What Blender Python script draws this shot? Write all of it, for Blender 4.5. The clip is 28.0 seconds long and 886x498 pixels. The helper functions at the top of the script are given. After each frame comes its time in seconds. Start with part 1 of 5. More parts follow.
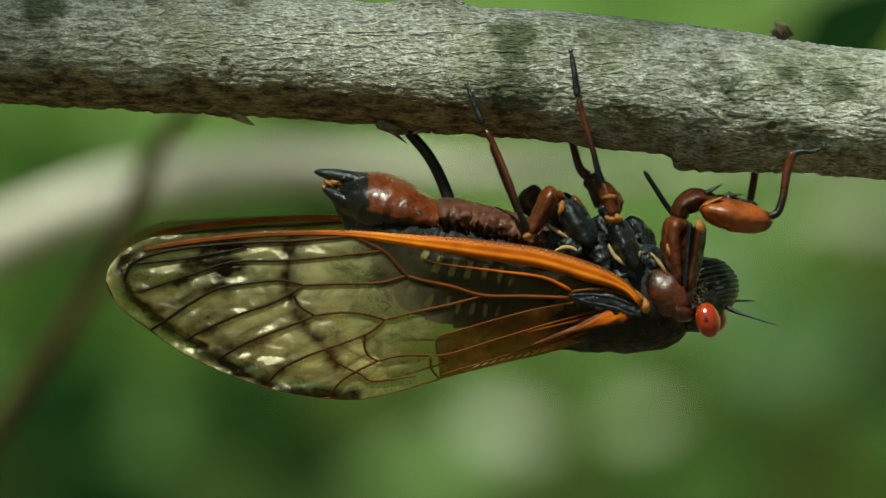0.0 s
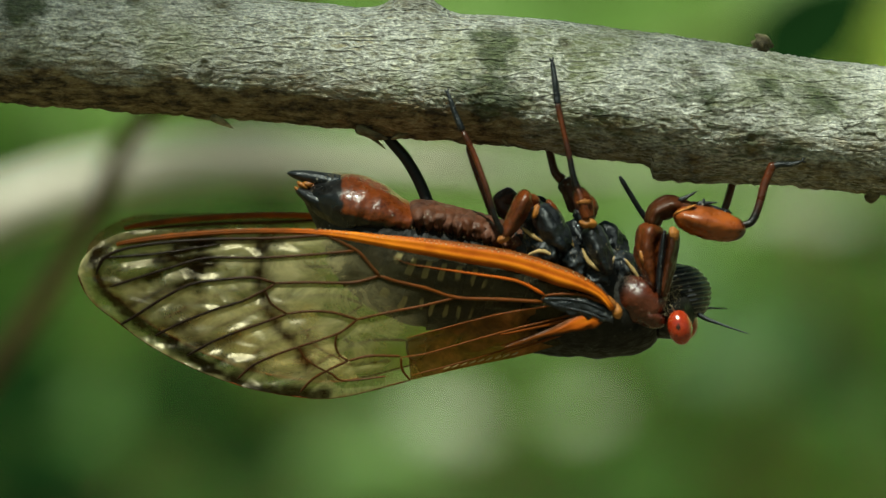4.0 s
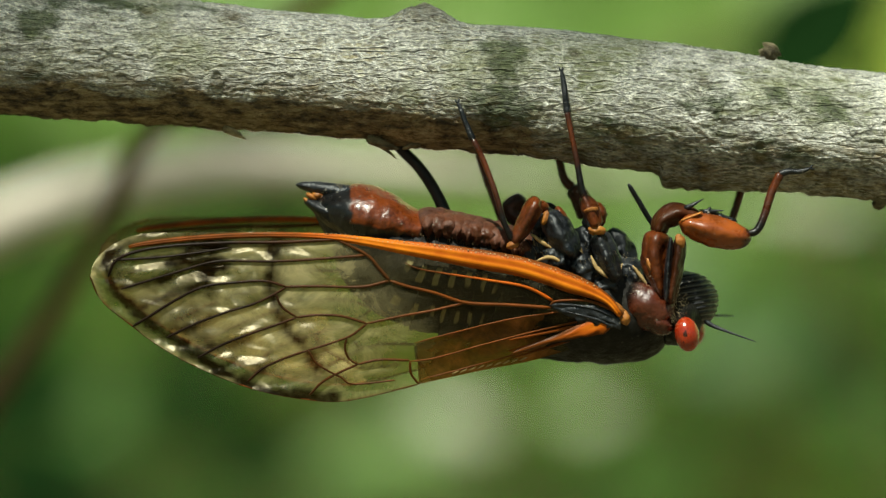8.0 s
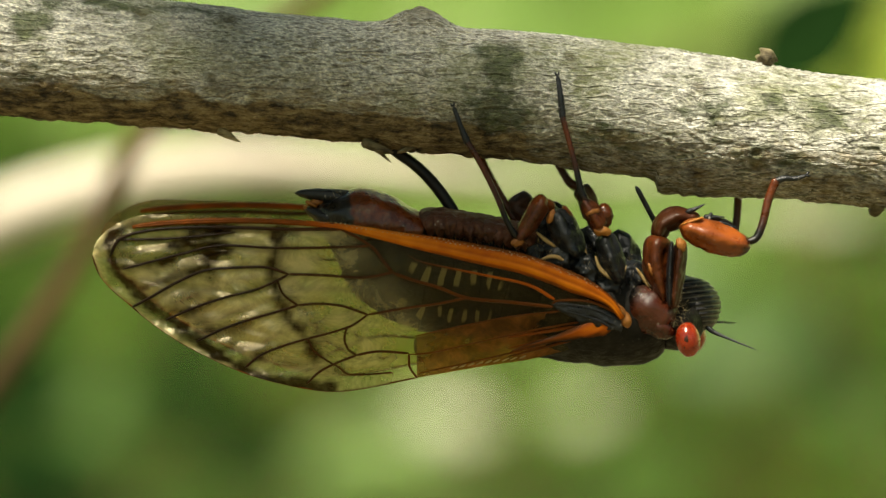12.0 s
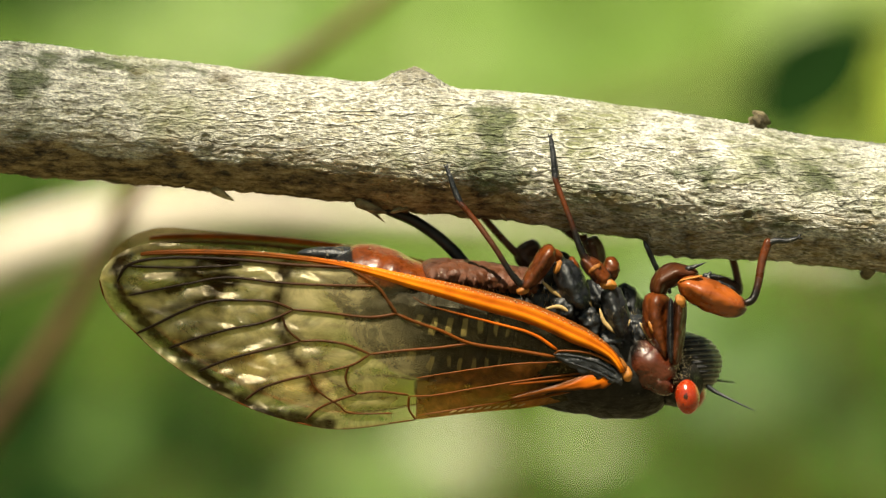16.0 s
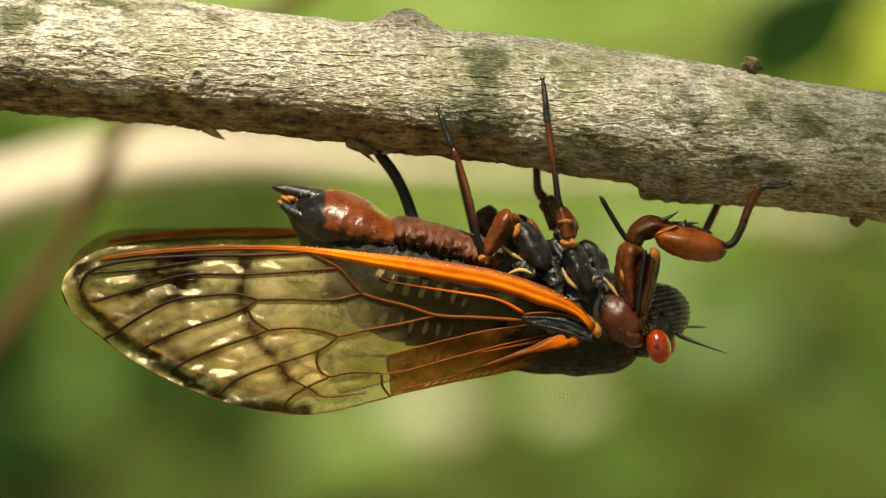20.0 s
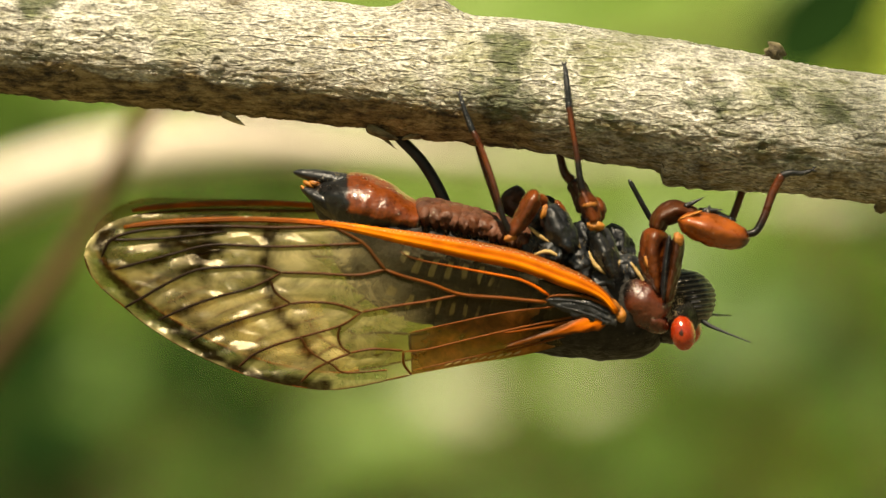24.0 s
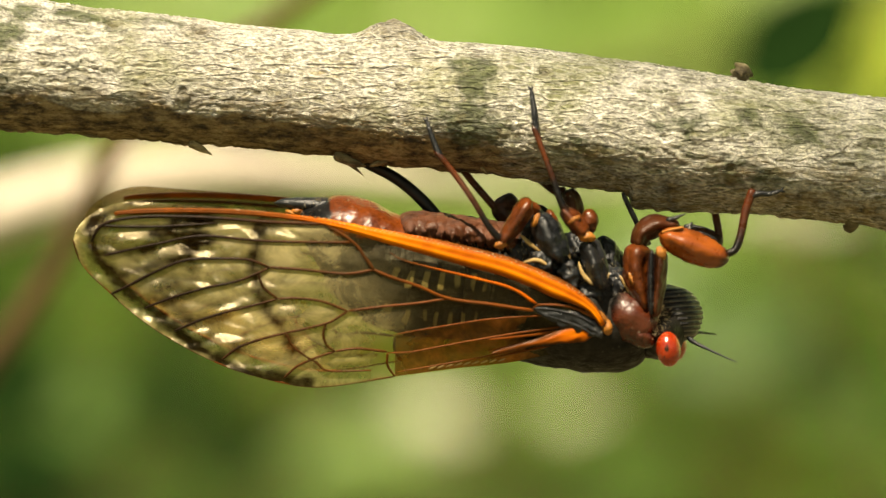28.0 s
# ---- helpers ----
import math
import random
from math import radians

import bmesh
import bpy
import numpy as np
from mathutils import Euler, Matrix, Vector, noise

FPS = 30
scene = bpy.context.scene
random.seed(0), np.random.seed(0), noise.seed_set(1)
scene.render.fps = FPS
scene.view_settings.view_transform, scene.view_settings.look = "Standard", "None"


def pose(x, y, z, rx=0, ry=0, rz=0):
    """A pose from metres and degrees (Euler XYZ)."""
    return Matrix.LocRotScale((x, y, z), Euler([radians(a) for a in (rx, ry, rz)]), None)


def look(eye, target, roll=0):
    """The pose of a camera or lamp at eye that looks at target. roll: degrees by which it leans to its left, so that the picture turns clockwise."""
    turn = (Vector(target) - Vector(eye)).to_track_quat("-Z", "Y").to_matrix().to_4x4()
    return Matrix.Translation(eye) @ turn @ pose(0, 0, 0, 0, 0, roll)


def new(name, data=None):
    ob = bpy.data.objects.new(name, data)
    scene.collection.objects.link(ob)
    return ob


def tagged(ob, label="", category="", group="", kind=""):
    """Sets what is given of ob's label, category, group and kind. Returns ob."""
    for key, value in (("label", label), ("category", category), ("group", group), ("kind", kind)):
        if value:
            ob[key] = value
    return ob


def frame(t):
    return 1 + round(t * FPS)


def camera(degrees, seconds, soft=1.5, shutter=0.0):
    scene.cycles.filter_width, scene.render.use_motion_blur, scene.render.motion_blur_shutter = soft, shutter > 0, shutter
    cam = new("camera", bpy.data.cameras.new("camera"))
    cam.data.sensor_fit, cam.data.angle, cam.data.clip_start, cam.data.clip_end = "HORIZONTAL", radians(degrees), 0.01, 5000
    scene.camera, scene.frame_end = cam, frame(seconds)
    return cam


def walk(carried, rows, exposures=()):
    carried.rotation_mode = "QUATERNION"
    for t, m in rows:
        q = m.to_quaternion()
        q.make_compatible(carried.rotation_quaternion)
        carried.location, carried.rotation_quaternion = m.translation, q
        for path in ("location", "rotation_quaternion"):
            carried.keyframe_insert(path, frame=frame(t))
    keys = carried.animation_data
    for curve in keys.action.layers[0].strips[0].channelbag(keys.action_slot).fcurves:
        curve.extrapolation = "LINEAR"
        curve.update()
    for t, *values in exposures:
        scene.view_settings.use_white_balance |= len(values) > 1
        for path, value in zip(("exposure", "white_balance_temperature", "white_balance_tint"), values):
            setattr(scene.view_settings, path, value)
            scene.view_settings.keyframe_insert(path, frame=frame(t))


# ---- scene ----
# Side elevation of the twig and the insect is laid out on a drawing grid: 1568 units are 59.9 mm,
# the sheet's middle (784, 441) lies at the world's origin, b runs downwards, depths are in millimetres.
EXPOSURES = ((0, 0.02, 5800, -12), (4, 0.1, 5800, -11), (8.5, 0.38, 6050, -1), (10, 0.6, 6450, 3), (12, 0.85, 6800, 5), (17, 0.88, 7150, 6), (20, 0.82, 7700, 9), (28, 0.88, 7850, 9))
cam = camera(12.0, 28.0, soft=1.3)
cam.data.dof.use_dof = True
cam.data.dof.focus_distance = 0.2815
cam.data.dof.aperture_fstop = 21.0
walk(cam, [
    (0, look((0.00250, -0.28322, -0.00300), (-0.00077, 0, -0.00100), -0.64)),
    (0.5, look((0.00160, -0.28240, 0.00000), (-0.00260, 0, -0.00001), 0.77)),
    (1, look((0.00160, -0.28192, 0.00010), (-0.00078, 0, -0.00227), 0.97)),
    (1.5, look((0.00200, -0.28214, -0.00100), (-0.00023, 0, -0.00352), 0.49)),
    (2, look((0.00180, -0.28230, -0.00030), (0.00025, 0, -0.00325), 0.36)),
    (2.5, look((0.00100, -0.28252, -0.00080), (0.00024, 0, -0.00138), 0.13)),
    (3, look((0.00040, -0.28246, -0.00150), (0.00044, 0, -0.00032), 0.24)),
    (3.5, look((0.00000, -0.28255, -0.00160), (0.00047, 0, -0.00034), 0.35)),
    (5.5, look((0.00050, -0.28388, -0.00080), (0.00235, 0, -0.00189), 0.15)),
    (6, look((0.00060, -0.28428, -0.00200), (0.00193, 0, -0.00149), 0.01)),
    (6.5, look((-0.00040, -0.28443, -0.00140), (0.00084, 0, -0.00020), 0.42)),
    (7, look((-0.00120, -0.28511, -0.00080), (-0.00015, 0, 0.00030), 0.25)),
    (7.5, look((-0.00080, -0.28487, -0.00090), (0.00014, 0, 0.00054), 0.19)),
    (8, look((-0.00040, -0.28500, -0.00090), (0.00001, 0, 0.00001), 0.00)),
    (8.5, look((-0.00030, -0.28506, -0.00100), (-0.00008, 0, -0.00017), -0.13)),
    (9, look((-0.00010, -0.28484, -0.00110), (0.00018, 0, 0.00018), 0.08)),
    (9.5, look((0.00020, -0.28457, -0.00100), (0.00040, 0, -0.00044), -0.00)),
    (10, look((0.00030, -0.28465, -0.00090), (0.00024, 0, 0.00051), 0.22)),
    (10.5, look((-0.00050, -0.28445, 0.00000), (-0.00035, 0, 0.00122), 0.02)),
    (11, look((-0.00120, -0.28432, 0.00100), (-0.00071, 0, 0.00276), 1.00)),
    (11.5, look((-0.00070, -0.28371, 0.00020), (-0.00020, 0, 0.00068), 0.33)),
    (13.5, look((-0.00010, -0.28518, -0.00070), (0.00221, 0, 0.00145), 0.66)),
    (14, look((-0.00070, -0.28511, -0.00040), (0.00179, 0, 0.00234), 0.72)),
    (14.5, look((-0.00090, -0.28543, -0.00020), (0.00132, 0, 0.00294), 0.61)),
    (15, look((-0.00100, -0.28459, 0.00020), (0.00077, 0, 0.00322), 0.52)),
    (15.5, look((0.00000, -0.28552, 0.00180), (0.00086, 0, 0.00604), 1.02)),
    (16, look((0.00060, -0.28494, 0.00220), (0.00084, 0, 0.00435), 0.74)),
    (16.5, look((0.00080, -0.28434, 0.00150), (0.00149, 0, 0.00412), 0.64)),
    (17, look((0.00100, -0.28467, 0.00090), (0.00239, 0, 0.00343), 0.66)),
    (17.5, look((0.00090, -0.28470, 0.00080), (0.00334, 0, 0.00355), 0.81)),
    (18, look((0.00070, -0.28482, 0.00070), (0.00361, 0, 0.00335), 0.77)),
    (18.5, look((0.00080, -0.28520, 0.00030), (0.00441, 0, 0.00329), 0.75)),
    (19, look((0.00080, -0.28481, 0.00000), (0.00522, 0, 0.00303), 0.75)),
    (19.5, look((0.00030, -0.28540, 0.00050), (0.00292, 0, 0.00347), 1.27)),
    (20, look((-0.00020, -0.28474, 0.00110), (0.00159, 0, 0.00043), 1.48)),
    (20.5, look((-0.00070, -0.28476, 0.00090), (0.00008, 0, -0.00100), 1.27)),
    (21, look((-0.00100, -0.28375, 0.00060), (0.00006, 0, -0.00110), 0.98)),
    (21.5, look((-0.00100, -0.28378, 0.00080), (0.00022, 0, -0.00089), 0.83)),
    (23.5, look((-0.00050, -0.28295, 0.00150), (0.00037, 0, 0.00090), 1.20)),
    (24, look((0.00010, -0.28278, 0.00080), (0.00021, 0, -0.00051), 1.55)),
    (24.5, look((0.00020, -0.28249, 0.00100), (0.00047, 0, -0.00131), 1.28)),
    (25, look((0.00040, -0.28236, 0.00120), (0.00054, 0, -0.00194), 1.02)),
    (25.5, look((0.00020, -0.28194, 0.00060), (0.00110, 0, -0.00307), 0.50)),
    (26, look((-0.00010, -0.28195, 0.00010), (0.00093, 0, -0.00137), 0.59)),
    (26.5, look((0.00000, -0.28235, 0.00080), (0.00056, 0, -0.00065), 0.58)),
    (27, look((0.00010, -0.28205, 0.00150), (0.00089, 0, 0.00084), 0.69)),
    (27.5, look((0.00060, -0.28244, 0.00130), (0.00192, 0, 0.00139), 0.66)),
    (28, look((0.00100, -0.28236, 0.00110), (0.00223, 0, 0.00128), 0.64)),
], EXPOSURES)

# ---------------------------------------------------------------- light
world = bpy.data.worlds.new("world")
scene.world = world
world.use_nodes = True
wn = world.node_tree.nodes
sky = wn.new("ShaderNodeTexSky")
sky.sky_type, sky.sun_disc = "NISHITA", False
SUN_EL, SUN_AZ = 58.0, 200.0
sky.sun_elevation, sky.sun_rotation = radians(SUN_EL), radians(SUN_AZ)
canopy = wn.new("ShaderNodeMix")
canopy.data_type, canopy.blend_type = "RGBA", "MULTIPLY"
canopy.inputs[0].default_value, canopy.inputs[7].default_value = 1.0, (1.0, 0.97, 0.68, 1)
world.node_tree.links.new(sky.outputs[0], canopy.inputs[6])
world.node_tree.links.new(canopy.outputs[2], wn["Background"].inputs[0])
wn["Background"].inputs[1].default_value = 0.05
sun_data = bpy.data.lights.new("sun", "SUN")
sun_data.energy, sun_data.angle, sun_data.color = 5.0, radians(0.6), (1.0, 0.92, 0.78)
sun = new("sun", sun_data)
az = radians(SUN_AZ)
sun_dir = Vector((math.sin(az) * math.cos(radians(SUN_EL)), math.cos(az) * math.cos(radians(SUN_EL)), math.sin(radians(SUN_EL))))
sun.matrix_world = look(sun_dir * 5, (0, 0, 0))


# ---------------------------------------------------------------- materials
class Mat:
    """A node material with short ways to add nodes."""

    def __init__(self, name, rough=0.5, spec=0.5):
        self.m = bpy.data.materials.new(name)
        self.m.use_nodes = True
        self.t = self.m.node_tree
        self.b = self.t.nodes["Principled BSDF"]
        self.b.inputs["Roughness"].default_value = rough
        self.b.inputs["Specular IOR Level"].default_value = spec
        self.co = self.t.nodes.new("ShaderNodeTexCoord")

    def node(self, kind, **values):
        n = self.t.nodes.new(kind)
        for k, v in values.items():
            n.inputs[k.replace("_", " ")].default_value = v
        return n

    def link(self, a, b):
        self.t.links.new(a, b)

    def mapped(self, scale=(1, 1, 1), source=None):
        mp = self.node("ShaderNodeMapping", Scale=scale)
        self.link(source or self.co.outputs["Object"], mp.inputs["Vector"])
        return mp.outputs[0]

    def noise(self, scale, detail=4.0, vec=None, rough=0.55, distort=0.0):
        n = self.node("ShaderNodeTexNoise", Scale=scale, Detail=detail, Roughness=rough, Distortion=distort)
        self.link(vec or self.co.outputs["Object"], n.inputs["Vector"])
        return n.outputs["Fac"]

    def ramp(self, fac, *stops):
        n = self.t.nodes.new("ShaderNodeValToRGB")
        e = n.color_ramp.elements
        while len(e) < len(stops):
            e.new(0.5)
        for el, (p, c) in zip(e, stops):
            el.position, el.color = p, (*c, 1) if len(c) == 3 else c
        self.link(fac, n.inputs[0])
        return n.outputs[0]

    def mix(self, fac, a, b, blend="MIX"):
        n = self.t.nodes.new("ShaderNodeMix")
        n.data_type, n.blend_type = "RGBA", blend
        for i, v in ((0, fac), (6, a), (7, b)):
            if isinstance(v, (int, float)):
                n.inputs[i].default_value = v
            elif isinstance(v, tuple):
                n.inputs[i].default_value = (*v, 1)
            else:
                self.link(v, n.inputs[i])
        return n.outputs[2]

    def math(self, op, a, b=0.0, clamp=False):
        n = self.t.nodes.new("ShaderNodeMath")
        n.operation, n.use_clamp = op, clamp
        for i, v in ((0, a), (1, b)):
            if isinstance(v, (int, float)):
                n.inputs[i].default_value = v
            else:
                self.link(v, n.inputs[i])
        return n.outputs[0]

    def bump(self, height, strength=0.5, dist=0.0001, target=None):
        n = self.node("ShaderNodeBump", Strength=strength, Distance=dist)
        self.link(height, n.inputs["Height"])
        self.link(n.outputs[0], (target or self.b).inputs["Normal"])
        return n.outputs[0]

    def color(self, c):
        if isinstance(c, tuple):
            self.b.inputs["Base Color"].default_value = (*c, 1)
        else:
            self.link(c, self.b.inputs["Base Color"])
        return self

    def attr(self, name):
        n = self.t.nodes.new("ShaderNodeAttribute")
        n.attribute_name = name
        return n.outputs["Fac"]


def chitin(name, dark, light, rough=0.28, grain=2500.0, coat=0.0, strength=0.25, patch=600.0, dust=0.0, second=None, spec=0.5):
    """Insect skin: two tones in patches, fine pitted relief, specks of pale dust; second: the tone where the attribute "dark" is one."""
    m = Mat(name, rough, spec)
    tone = m.ramp(m.noise(patch, 5), (0.35, dark), (0.7, light))
    tone = m.mix(m.ramp(m.noise(grain * 1.7, 2), (0.3, (0, 0, 0)), (0.75, (0.6,) * 3)), tone, light)
    if second:
        edge = m.math("ADD", m.attr("dark"), m.math("MULTIPLY", m.math("SUBTRACT", m.noise(900.0, 4), 0.5), 0.35), True)
        tone = m.mix(m.ramp(edge, (0.3, (0, 0, 0)), (0.7, (1, 1, 1))), tone, second)
    r = m.ramp(m.noise(patch * 2.2, 3), (0.3, (rough * 0.75,) * 3), (0.75, (min(1.0, rough * 1.9),) * 3))
    if dust:
        d = m.node("ShaderNodeTexVoronoi", Scale=2300.0, Randomness=1.0)
        m.link(m.co.outputs["Object"], d.inputs["Vector"])
        few = m.ramp(m.noise(1100.0, 3), (0.50, (0, 0, 0)), (0.62, (1, 1, 1)))
        speck = m.math("MULTIPLY", m.ramp(d.outputs["Distance"], (0.10, (dust,) * 3), (0.24, (0, 0, 0))), few)
        film = m.ramp(m.noise(380.0, 6, None, 0.7), (0.5, (0, 0, 0)), (0.8, (dust * 0.05,) * 3))
        tone = m.mix(m.math("MAXIMUM", speck, film), tone, (0.42, 0.38, 0.31))
    m.color(tone)
    m.bump(m.math("ADD", m.noise(grain, 5), m.math("MULTIPLY", m.noise(patch * 1.6, 3), 1.3)), strength, 0.00015)
    m.link(r, m.b.inputs["Roughness"])
    m.b.inputs["Coat Weight"].default_value = coat
    m.b.inputs["Coat Roughness"].default_value = 0.12
    return m.m


def bark_material():
    """Grey twig bark: pale granular crust broken by wavy flake edges, brown skin with painted shade below, stains,
    specks and green film.
    """
    m = Mat("bark", 0.8, 0.3)
    ob = m.co.outputs["Object"]
    warp = m.node("ShaderNodeTexNoise", Scale=420.0, Detail=3.0)
    m.link(ob, warp.inputs["Vector"])
    off = m.node("ShaderNodeVectorMath")
    off.operation = "MULTIPLY_ADD"
    off.inputs[1].default_value = (0.0014, 0.0009, 0.0009)
    m.link(warp.outputs["Color"], off.inputs[0])
    m.link(ob, off.inputs[2])
    w = off.outputs[0]
    grain = m.noise(2100.0, 6, m.mapped((0.6, 1, 1)), 0.78)
    crust = m.ramp(grain, (0.32, (0.15, 0.13, 0.085)), (0.43, (0.32, 0.30, 0.215)), (0.52, (0.49, 0.468, 0.36)), (0.66, (0.76, 0.74, 0.62)))
    # tan and grey-brown clouds in the crust
    base = m.mix(m.ramp(m.noise(430.0, 4, m.mapped((0.6, 1, 1)), 0.6), (0.54, (0,) * 3), (0.70, (0.5,) * 3)), crust, (0.46, 0.38, 0.20))
    base = m.mix(m.ramp(m.noise(190.0, 5, m.mapped((0.7, 1, 1), w), 0.6), (0.36, (0.45,) * 3), (0.52, (0, 0, 0))), base, (0.24, 0.225, 0.15))
    # greyer, duller and darker crust along the right part and the upper left
    greyed = m.math("ADD", m.attr("greyed"), m.math("MULTIPLY", m.math("SUBTRACT", m.noise(420.0, 5, m.mapped((0.5, 1, 1), w), 0.65), 0.5), 0.9))
    base = m.mix(m.ramp(greyed, (0.25, (0, 0, 0)), (0.85, (0.85,) * 3)), base, m.ramp(grain, (0.34, (0.08, 0.082, 0.05)), (0.5, (0.225, 0.237, 0.155)), (0.66, (0.42, 0.435, 0.31))))
    # nets of lens-shaped flakes: rims painted pale as lit, slits below dark as shadow
    height = None
    for scale, squash, mask, shift, line in ((2900.0, 0.30, False, 0.000035, 0.13), (1500.0, 0.26, False, 0.00006, 0.085), (720.0, 0.34, True, 0.00014, 0.14)):
        wave = m.node("ShaderNodeTexNoise", Scale=scale * 0.9, Detail=3.0)
        m.link(m.mapped((squash * 1.6, 1, 1)), wave.inputs["Vector"])
        bent = m.node("ShaderNodeVectorMath")
        bent.operation = "MULTIPLY_ADD"
        bent.inputs[1].default_value = (0.5 / scale, 1.1 / scale, 1.1 / scale)
        m.link(wave.outputs["Color"], bent.inputs[0])
        m.link(ob, bent.inputs[2])
        edges = []
        for lift in (0.0, shift):
            mp = m.node("ShaderNodeMapping", Location=(0, 0, lift * scale), Scale=(squash * scale, scale, scale))
            m.link(bent.outputs[0], mp.inputs["Vector"])
            cell = m.node("ShaderNodeTexVoronoi", Scale=1.0, Randomness=1.0)
            cell.feature = "DISTANCE_TO_EDGE"
            m.link(mp.outputs[0], cell.inputs["Vector"])
            edges.append(m.ramp(cell.outputs["Distance"], (line * 0.45, (1, 1, 1)), (line * 1.5, (0, 0, 0))))
        broken = m.ramp(m.noise(scale * 0.55, 3, m.mapped((0.5, 1, 1)), 0.6), (0.32, (0.15,) * 3), (0.48, (1, 1, 1)))
        share = m.ramp(m.attr("wide"), (0.0, (0.0,) * 3), (1.0, (1.0,) * 3)) if mask else m.ramp(m.attr("wide"), (0.0, (1.0,) * 3), (1.0, (0.55,) * 3))
        broken = m.math("MULTIPLY", broken, share)
        rim, slit_shade = m.math("MULTIPLY", edges[0], broken), m.math("MULTIPLY", edges[1], broken)
        base = m.mix(m.math("MULTIPLY", slit_shade, m.ramp(m.attr("greyed"), (0.1, (0.85,) * 3), (0.8, (0.5,) * 3))), base, (0.055, 0.046, 0.028))
        base = m.mix(m.math("MULTIPLY", rim, m.ramp(m.attr("greyed"), (0.1, (0.8,) * 3), (0.8, (0.92,) * 3))), base, (0.88, 0.86, 0.78))
        step = m.math("SUBTRACT", rim, m.math("MULTIPLY", slit_shade, 0.9))
        height = step if height is None else m.math("ADD", m.math("MULTIPLY", height, 0.6), m.math("MULTIPLY", step, 0.9))
    # curled rims also painted pale, as lit edges
    base = m.mix(m.math("MULTIPLY", m.attr("rim"), 0.5), base, (0.82, 0.80, 0.69))
    grit = m.noise(6200.0, 3, m.mapped((0.55, 1, 1)), 0.6)
    base = m.mix(0.65, base, m.ramp(grit, (0.36, (0.42,) * 3), (0.50, (1.0,) * 3), (0.62, (1.6, 1.58, 1.5))), "MULTIPLY")
    base = m.mix(m.math("MULTIPLY", m.attr("crack"), 0.55), base, (0.06, 0.05, 0.035))
    # green film and dark lichen stains
    film = m.ramp(m.noise(130.0, 6, None, 0.6), (0.52, (0, 0, 0)), (0.64, (0.6,) * 3))
    base = m.mix(m.math("MULTIPLY", film, m.ramp(grain, (0.3, (0.3,) * 3), (0.6, (1,) * 3))), base, (0.24, 0.26, 0.09))
    moss = m.math("ADD", m.attr("moss"), m.math("MULTIPLY", m.math("SUBTRACT", m.noise(700.0, 5, m.mapped((0.7, 1, 1), w), 0.65), 0.5), 1.5))
    moss = m.math("MULTIPLY", m.ramp(moss, (0.40, (0, 0, 0)), (0.66, (0.85,) * 3)), m.ramp(m.attr("moss"), (0.05, (0,) * 3), (0.3, (1,) * 3)))
    base = m.mix(moss, base, m.ramp(grain, (0.36, (0.022, 0.030, 0.011)), (0.56, (0.10, 0.125, 0.05)), (0.70, (0.27, 0.30, 0.15))))
    # brown skin on the underside, darkened by shade painted in with it
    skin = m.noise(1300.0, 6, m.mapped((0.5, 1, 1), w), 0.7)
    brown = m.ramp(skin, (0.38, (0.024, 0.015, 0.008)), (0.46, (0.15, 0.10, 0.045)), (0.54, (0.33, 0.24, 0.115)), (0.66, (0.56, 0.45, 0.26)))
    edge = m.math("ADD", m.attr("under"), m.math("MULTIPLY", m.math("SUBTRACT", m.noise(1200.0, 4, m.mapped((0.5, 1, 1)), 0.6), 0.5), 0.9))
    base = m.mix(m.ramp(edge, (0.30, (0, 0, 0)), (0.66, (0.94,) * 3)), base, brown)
    specks = m.ramp(m.noise(560.0, 6, m.mapped((0.8, 1, 1)), 0.68), (0.62, (0, 0, 0)), (0.69, (0.8,) * 3))
    base = m.mix(specks, base, (0.045, 0.036, 0.022))
    base = m.mix(m.math("MULTIPLY", m.attr("knot"), 0.9), base, m.ramp(grain, (0.35, (0.03, 0.022, 0.010)), (0.62, (0.17, 0.135, 0.06))))
    m.color(base)
    h = m.math("ADD", m.math("ADD", m.math("MULTIPLY", grain, 1.0), m.math("MULTIPLY", grit, 0.5)), m.math("ADD", height, m.math("MULTIPLY", skin, 0.5)))
    m.bump(h, 1.0, 0.00034)
    return m.m


